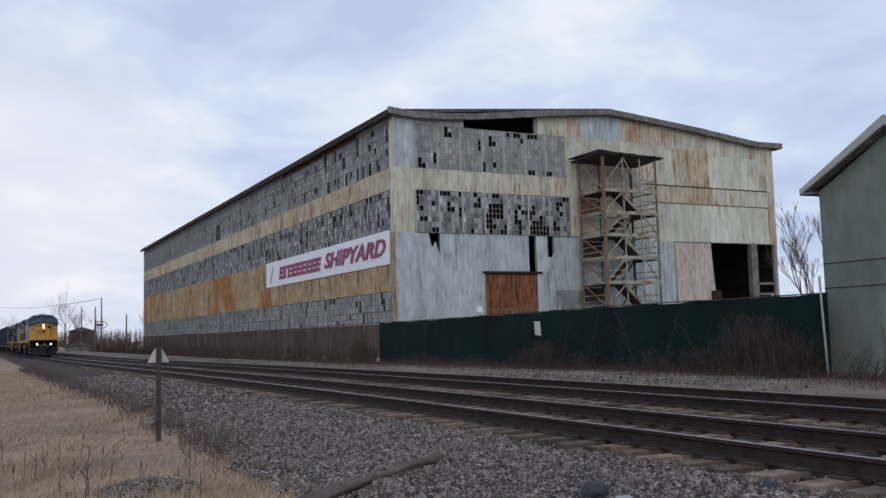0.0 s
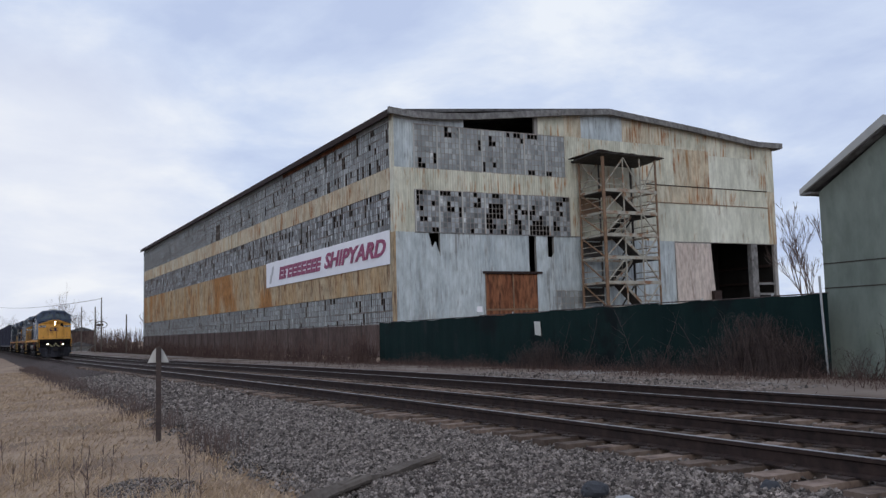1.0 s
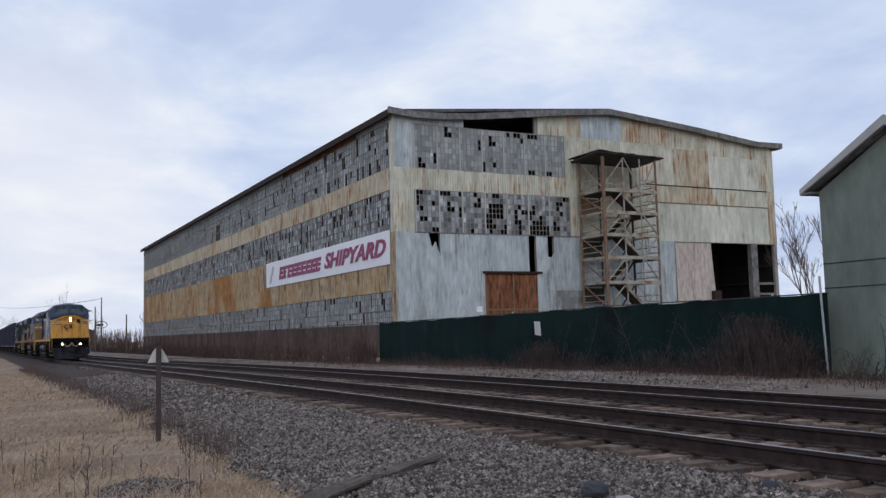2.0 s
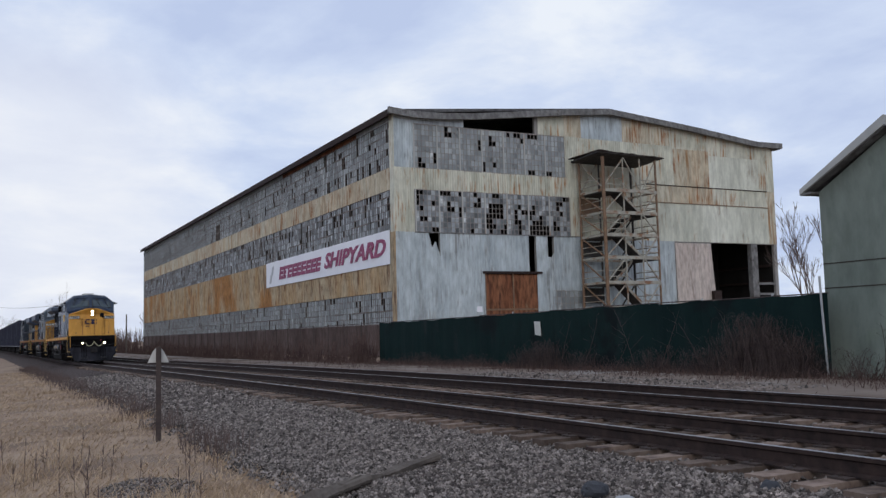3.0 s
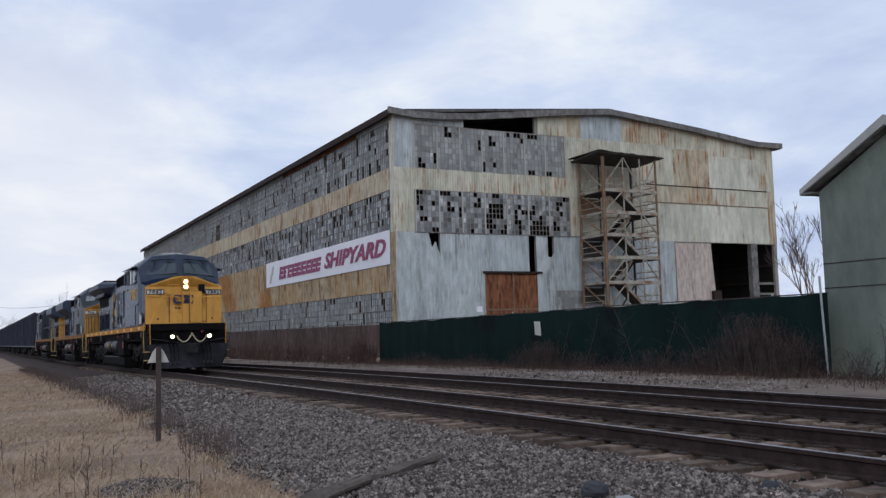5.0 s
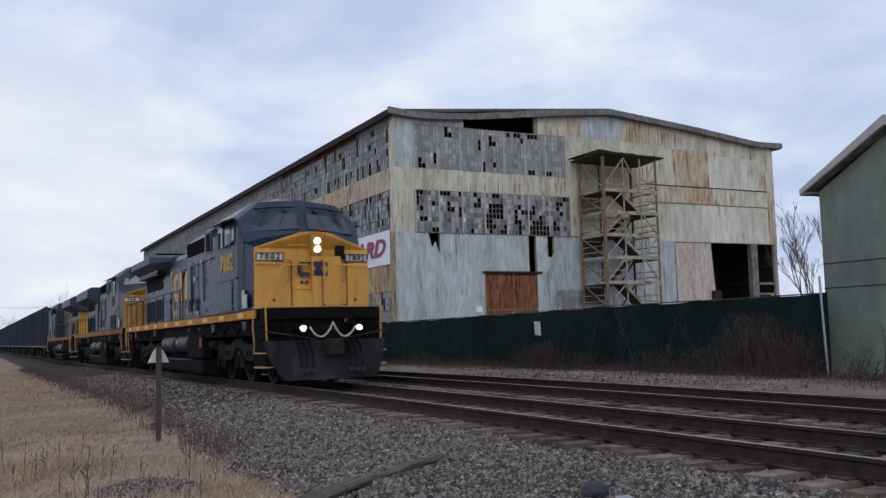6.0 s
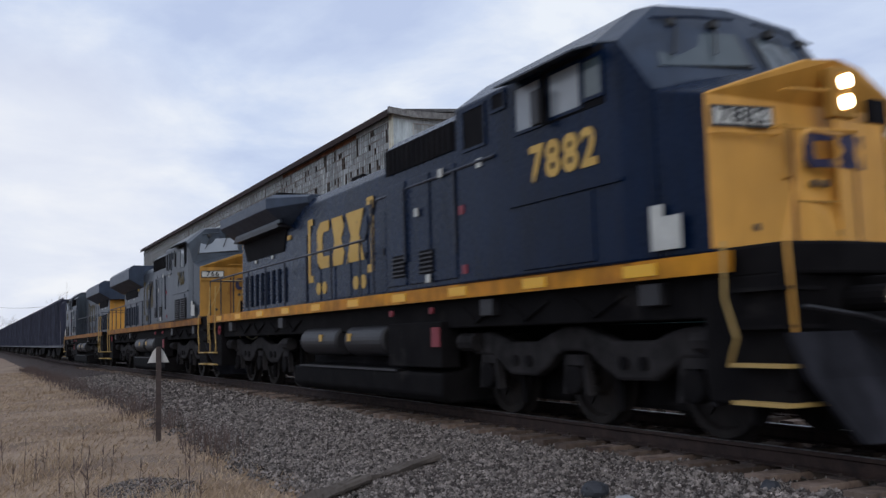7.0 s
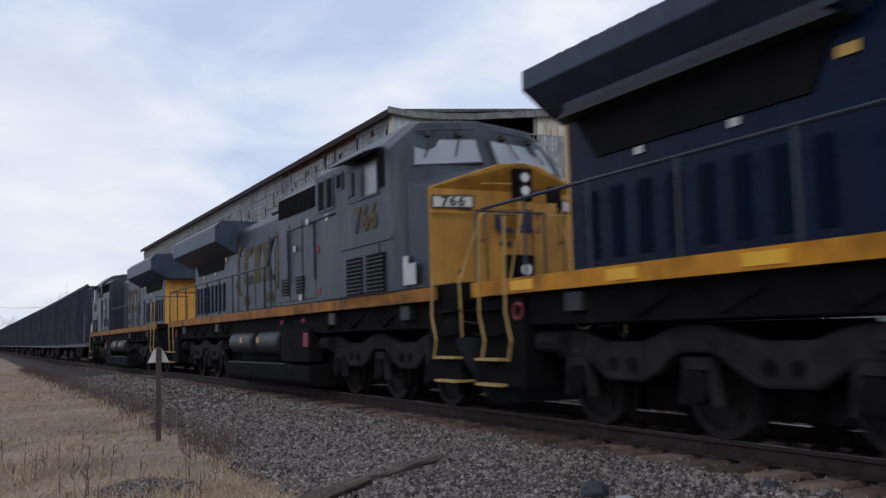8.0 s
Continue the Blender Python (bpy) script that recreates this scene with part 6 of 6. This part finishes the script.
def build_growth():
    rnd = random.Random(21)
    branch_tree(-39.9, 46.6, -0.5, 8.6, 3, 0.24)
    branch_tree(-43.2, 51.0, -0.5, 8.4, 5, 0.24)
    branch_tree(-38.6, 46.2, -0.5, 10.5, 9, 0.3)
    branch_tree(-197, 33, -0.9, 11.0, 12)
    branch_tree(-205, 37, -0.9, 8.0, 31)
    for k, (x, y, h) in enumerate(((-330, 27, 20), (-322, 30, 15), (-345, 36, 14), (-300, 33, 9), (-350, 12, 13), (-380, 8, 13), (-395, 3, 14))):
        branch_tree(x, y, -1, h, 40 + k, 0.6, "far leafless tree beside the line")
    # the far wood at the end of the line
    st = []
    for _ in range(2600):
        x, y = rnd.uniform(-560, -430), rnd.uniform(-40, 75)
        st.append((stem(rnd, x, y, -1, rnd.uniform(3, 9), 1.5), 0.12, 0.04))
    twigs("far_woods", "hazy line of far bare woods", "woods", TWIG, st)
    # brush along the fence: reddish stalks, thicker where the vines grow
    st, st2 = [], []
    for _ in range(5600):
        x = rnd.uniform(-190, -50) if rnd.random() < 0.7 else rnd.uniform(-52, -14)
        y = 21.2 - abs(rnd.gauss(0, 0.6))
        far = x < -50
        h = rnd.uniform(0.5, 2.4) * (0.6 + 0.8 * abs(noise.noise((x * 0.09, 3.0, 1.0)))) if far else rnd.uniform(0.1, 0.45)
        st.append((stem(rnd, x, y, ground_z(x, y), h, rnd.uniform(0.1, 1.0), 0.9), 0.028 if far else 0.010, 0.012 if far else 0.004))
    # arching canes, heaped into clumps
    for c, wide, top, count in ((-20.2, 0.9, 1.75, 900), (-18.9, 0.5, 1.3, 420), (-22.4, 0.8, 0.9, 260), (-24.6, 0.6, 0.9, 200), (-28.9, 0.5, 0.8, 180), (-31.6, 0.8, 1.15, 420), (-33.2, 0.5, 0.9, 200), (-37.5, 1.2, 0.6, 200), (-43.0, 2.0, 0.7, 260), (-26.6, 0.4, 0.6, 90), (-16.6, 0.5, 0.8, 120)):
        for _ in range(count):
            x, y = c + rnd.gauss(0, wide), 21.2 - abs(rnd.gauss(0, 0.40))
            z, way, h = ground_z(x, y), rnd.choice((-1, 1)), top * rnd.uniform(0.25, 1.15) * math.exp(-0.5 * ((x - c) / (1.6 * wide)) ** 2)
            reach = rnd.uniform(0.15, 0.9)
            st2.append(([(x + way * reach * (k / 6) + 0.05 * rnd.uniform(-1, 1), y - 0.25 * (k / 6) * rnd.random(), z + h * math.sin((0.5 + 0.28 * reach) * math.pi * k / 6) + 0.03 * rnd.uniform(-1, 1)) for k in range(7)], 0.007, 0.003))
    twigs("brush", "reddish-brown dead brush and vines along the fence", "brush", TWIG_RED, st)
    twigs("vine_tangle", "dense tangle of bare dark vines on the fence", "vines", VINE, st2)
    # low fringe of straw and rust-brown stalks at the foot of the fence and across the strip
    st = []
    for _ in range(5200):
        x = rnd.uniform(-64, -13)
        y = 21.0 - abs(rnd.gauss(0, 1.6 + 0.9 * noise.noise((x * 0.2, 0.0, 6.0))))
        st.append((stem(rnd, x, y, ground_z(x, y), rnd.uniform(0.06, 0.32), rnd.uniform(0.05, 0.3)), 0.010, 0.003))
    twigs("fence_foot_grass", "rust-brown dry grass at the foot of the fence", "grass", TWIG_RED, st)
    st = []
    for _ in range(3600):
        x = -rnd.uniform(24, 110)
        y = rnd.uniform(14.3, 20.8)
        if noise.noise((x * 0.12, y * 0.4, 4)) < -0.02:
            continue
        st.append((stem(rnd, x, y, ground_z(x, y), rnd.uniform(0.06, 0.26), rnd.uniform(0.05, 0.25)), 0.014, 0.004))
    twigs("strip_grass", "dull dry grass tufts beyond the tracks", "grass", TWIG, st)
    # saplings leaning before the fence
    for k, (x, y, h) in enumerate(((-29.2, 20.9, 2.3), (-30.6, 20.9, 2.0), (-25.6, 20.7, 2.5), (-24.6, 20.8, 2.2), (-16.5, 21.6, 1.6), (-22.6, 20.9, 1.8), (-20.6, 20.6, 2.1), (-27.2, 20.9, 1.5))):
        pts = stem(rnd, x, y, ground_z(x, y), h, 1.0, 0.5, 6)
        t = tagged(new("sapling"), "thin leaning bare sapling before the fence", "sapling", group="saplings")
        part("stem", Geo().tube(pts, 0.014, 5, 0.005), VINE, t)
        for j in range(2, 6):
            p = Vector(pts[j])
            part("side_twig", Geo().tube([p, p + Vector((rnd.uniform(-0.4, 0.4), rnd.uniform(-0.2, 0.2), 0.25)), p + Vector((rnd.uniform(-0.6, 0.6), rnd.uniform(-0.3, 0.3), 0.5))], 0.006, 4, 0.003), VINE, t)
    # the grass verge on the near side: mats of straw, thick by the camera
    st = []
    for _ in range(52000):
        d = rnd.random()
        x = -6.5 - 62 * d ** 2.1
        y = rnd.uniform(-1.5 - 0.1 * -x, verge(x) + rnd.gauss(0.0, 0.12))
        if ((x + 11.2) / 1.0) ** 2 + ((y - 1.85) / 0.55) ** 2 < 1 and rnd.random() < 0.8:
            continue
        patch = noise.noise((x * 0.45, y * 0.6, 9))
        bare = noise.noise((x * 0.22, y * 0.35, 2))
        if bare < -0.2 and rnd.random() < 0.5:
            continue
        h = rnd.uniform(0.02, 0.08) + max(0.0, patch) * 0.16
        if x > -13:
            h *= 1.25
        st.append((stem(rnd, x, y, ground_z(x, y) + 0.03 * noise.noise((x * 0.6, y * 0.6, 1)), h, rnd.uniform(0.05, 0.24), 0.7, 2), 0.0045 + 0.00022 * -x, 0.0015))
    twigs("verge_grass", "matted tan winter grass beside the ballast", "grass", STRAW, st)
    # dark weed stalks in clumps along the edge of the ballast
    st = []
    for _ in range(3000):
        if rnd.random() < 0.80:
            x = -rnd.uniform(24, 75)
            y = verge(x) + rnd.gauss(0.0, 0.3)
            h = rnd.uniform(0.1, 0.5) * (0.35 + 0.9 * max(0.0, noise.noise((x * 0.35, 1.0, 3.0)) + 0.35))
        else:
            x = rnd.choice((-15.0, -14.2, -21.5, -22.3, -23.0, -13.0, -17.5, -18.6, -26.0)) + rnd.gauss(0, 0.4)
            y = verge(x) + rnd.gauss(-0.08, 0.22)
            h = rnd.uniform(0.1, 0.42)
        st.append((stem(rnd, x, y, ground_z(x, y), h, rnd.uniform(0.05, 0.2)), 0.004 + 0.00020 * -x, 0.002))
    twigs("verge_weeds", "dark dead weed clumps at the ballast edge", "weeds", WEED, st)
    for k in range(34):
        x = -rnd.uniform(8.6, 14.5)
        y = rnd.uniform(0.2, min(3.3, 0.27 * -x))
        z = ground_z(x, y)
        h = rnd.uniform(0.18, 0.5)
        w = tagged(new("weed_stalk"), "tall dead weed stalk with a dry seed head", "weed", group="weed stalks")
        pts = stem(rnd, x, y, z, h, 0.06, 0.15, 4)
        g = Geo().tube(pts, 0.0045, 4, 0.0025)
        for j in range(4):
            p = Vector(pts[2 + j % 3])
            g.tube([p, p + Vector((rnd.uniform(-0.08, 0.08), rnd.uniform(-0.08, 0.08), rnd.uniform(0.04, 0.14)))], 0.004, 3, 0.002)
        part("stalk", g, WEED, w)
        part("seed_head", Geo().tube([pts[-1], (pts[-1][0], pts[-1][1], pts[-1][2] + 0.05), (pts[-1][0], pts[-1][1], pts[-1][2] + 0.11)], 0.008, 5, 0.004), WEED, w)


# ---- small things by the line ----
def build_marker():
    s = tagged(new("track_marker"), "triangular grey sign back on a rusty post in dry grass", "sign")
    x, y, z = -16.4, 2.86, -0.66
    part("post", Geo().prism([(-0.045, -0.02), (0.045, -0.02), (0.045, 0.02), (0.012, 0.02), (0.012, 0.045), (-0.012, 0.045), (-0.012, 0.02), (-0.045, 0.02)], "z", z, 1.01), DARKPOST, s)
    s.children[0].matrix_basis = Matrix.Translation((x, y, 0)) @ pose(0, 0, 0, 0, 0, 80)
    turn = Matrix.Translation((x - 0.03, y, 0)) @ pose(0, 0, 0, 0, 0, 80)
    p = part("plate", Geo().prism([(-0.18, 0.735), (0.18, 0.735), (0.09, 0.93), (0.028, 1.005), (-0.028, 1.005), (-0.09, 0.93)], "y", 0.03, 0.036), SIGNGREY, s, "trapezoid sheet metal plate seen from behind")
    p.matrix_basis = turn
    b = part("bolt", Geo().disc((0, 0.028, 0.93), "y", 0.014, 0.03, 8).disc((0, 0.028, 0.80), "y", 0.014, 0.03, 8), DARKPOST, s)
    b.matrix_basis = turn


def build_log():
    t = tagged(new("driftwood_log"), "weathered grey split log lying on the ballast", "log")
    a, b = Vector((-8.6, 2.75, -0.50)), Vector((-9.42, 4.68, -0.29))
    pts = []
    for k in range(11):
        q = k / 10
        p = a.lerp(b, q)
        p.z += 0.03 * math.sin(q * 7)
        p.x += 0.07 * math.sin(q * 6 + 1) + 0.03 * math.sin(q * 13)
        pts.append(p)
    g = Geo()
    n = 12
    secs = []
    d = (b - a).normalized()
    side = d.cross(Vector((0, 0, 1))).normalized()
    for k, p in enumerate(pts):
        r = 0.072 + 0.018 * math.sin(k * 1.9) - 0.002 * k
        secs.append([p + (side * math.cos(2 * math.pi * j / n) + Vector((0, 0, 1)) * math.sin(2 * math.pi * j / n)) * r * (1 + 0.2 * math.sin(j * 2.3 + k * 0.7) + 0.22 * noise.noise((j * 0.9, k * 0.8, 3.0))) for j in range(n)])
    part("trunk", g.loft(secs), LOGWOOD, t)
    g = Geo().tube([a + Vector((-0.05, -0.12, -0.03)), a.lerp(b, 0.2) + Vector((0.06, 0.0, 0.02)), a.lerp(b, 0.46) + Vector((0.08, 0.02, 0.05))], 0.036, 8, 0.05)
    part("split_limb", g, LOGWOOD, t)


def rock(name, label, x, y, z, sx, sy, sz, mat, seed):
    bm = bmesh.new()
    bmesh.ops.create_icosphere(bm, subdivisions=3, radius=1)
    for v in bm.verts:
        k = 1 + 0.28 * noise.noise(v.co * 1.3 + Vector((seed, 0, 0))) + 0.12 * noise.noise(v.co * 3.1 + Vector((0, seed, 0)))
        v.co = Vector((v.co.x * sx * k, v.co.y * sy * k, v.co.z * sz * k))
    me = bpy.data.meshes.new(name)
    bm.to_mesh(me)
    bm.free()
    me.materials.append(mat)
    ob = new(name, me)
    ob.location = (x, y, z)
    tagged(ob, label, "rock")


def build_poles():
    for x, y, h in ((-170, 19.9, 9.8), (-181, 20.1, 8.6), (-200, 19.6, 9.3), (-142.5, 20.2, 6.0)):
        p = tagged(new("utility_pole"), "dark wooden utility pole beside the line", "utility pole", group="utility poles")
        part("pole", Geo().tube([(x, y, -0.9), (x, y, h - 0.9)], 0.13, 8, 0.09), POLEWOOD, p)
    lines = [((-170, 19.9, 8.7), (-420, 6.0, 17.0))]
    for a, b in lines:
        pts = []
        for k in range(17):
            q = k / 16
            p = Vector(a).lerp(Vector(b), q)
            p.z -= 1.2 * 4 * q * (1 - q)
            pts.append(p)
        tagged(part("overhead_wire", Geo().tube(pts, 0.04, 4), DARKPOST), "thin sagging overhead wire between poles", "wire", group="overhead wires")
    s = tagged(new("roadside_sign"), "oval dark roadside sign on a tall mast", "sign")
    part("mast", Geo().tube([(-174, 19.4, -0.9), (-174, 19.4, 5.2)], 0.1, 8), POLEWOOD, s)
    ring = [(-173.8, 20.3 + 1.05 * math.cos(w), 4.2 + 0.6 * math.sin(w)) for w in np.linspace(0, 2 * math.pi, 25)]
    part("ring", Geo().tube(ring, 0.07, 5), DARKPOST, s)
    part("panel", Geo().box(-173.9, -173.75, 19.6, 20.7, 3.95, 4.4), DARKPOST, s)
    # far shed beside the crossing, and a low pale strip built in the same shape
    for x, y, w, h, mat in ((-212, 20.9, 4.8, 3.6, BASEWALL), (-209, 20.4, 5.6, 0.4, FASCIA)):
        b = tagged(new("far_shed"), "small far roadside shed and low pale strip beside the crossing", "shed", group="far sheds")
        part("body", Geo().box(x - 3, x, y - w / 2, y + w / 2, -1.0, h), mat, b, bevel=0.05)
        part("roof", Geo().prism([(y - w / 2 - 0.3, h), (y + w / 2 + 0.3, h), (y, h + 0.9)], "x", x - 3.2, x + 0.2), ROOFING, b)


build_growth()
build_marker()
build_log()
rock("dark_rock", "dark rounded lump lying on the ballast", -6.72, 4.9, -0.30, 0.13, 0.12, 0.09, DARKROCK, 2)
rock("pale_rock", "pale flat broken rock on the ballast", -6.3, 4.92, -0.335, 0.12, 0.09, 0.05, WHITESTONE, 7)
rock("dark_rock", "dark bluish lump at the end of the ties", -5.66, 5.92, -0.24, 0.09, 0.09, 0.07, DARKROCK, 12)
build_poles()


def front_x(t):
    """Where the lead locomotive's nose is along the line: a steady roll."""
    return -5.87 + 14.92 * (t - 7.0)


def motions():
    """The train rolls down the near track."""
    times = [k * 0.25 for k in range(33)]
    line = [(lead, 0.0, False), (second, -20.6, False), (third, -62.0, True)] + [(c, -62.9 - 16.0 * k, False) for k, c in enumerate(cars)]
    for ob, off, back in line:
        rows = []
        for t in times:
            x = front_x(t) + off
            mid = x + 9.5 if back else x - 9.5
            slope = math.degrees(math.atan2(dip(mid + 6) - dip(mid - 6), 12))
            z = dip(mid) + math.tan(radians(slope)) * (x - mid)
            turn = math.atan2(sway(mid + 6) - sway(mid - 6), 12)
            rows.append((t, pose(x, NEAR + sway(mid) + turn * (x - mid), z, 0, slope if back else -slope, math.degrees(turn) + (180 if back else 0))))
        walk(ob, rows)
    for wheels, r, way in ((lead_wheels, 0.53, 1), (second_wheels, 0.53, 1), (third_wheels, 0.53, -1), (car_wheels, 0.46, 1)):
        for w, x in wheels:
            walk(w, [(k / 30, pose(x, 0, r, 0, way * math.degrees((front_x(k / 30) - front_x(0)) / r) % 360, 0)) for k in range(241)])


motions()
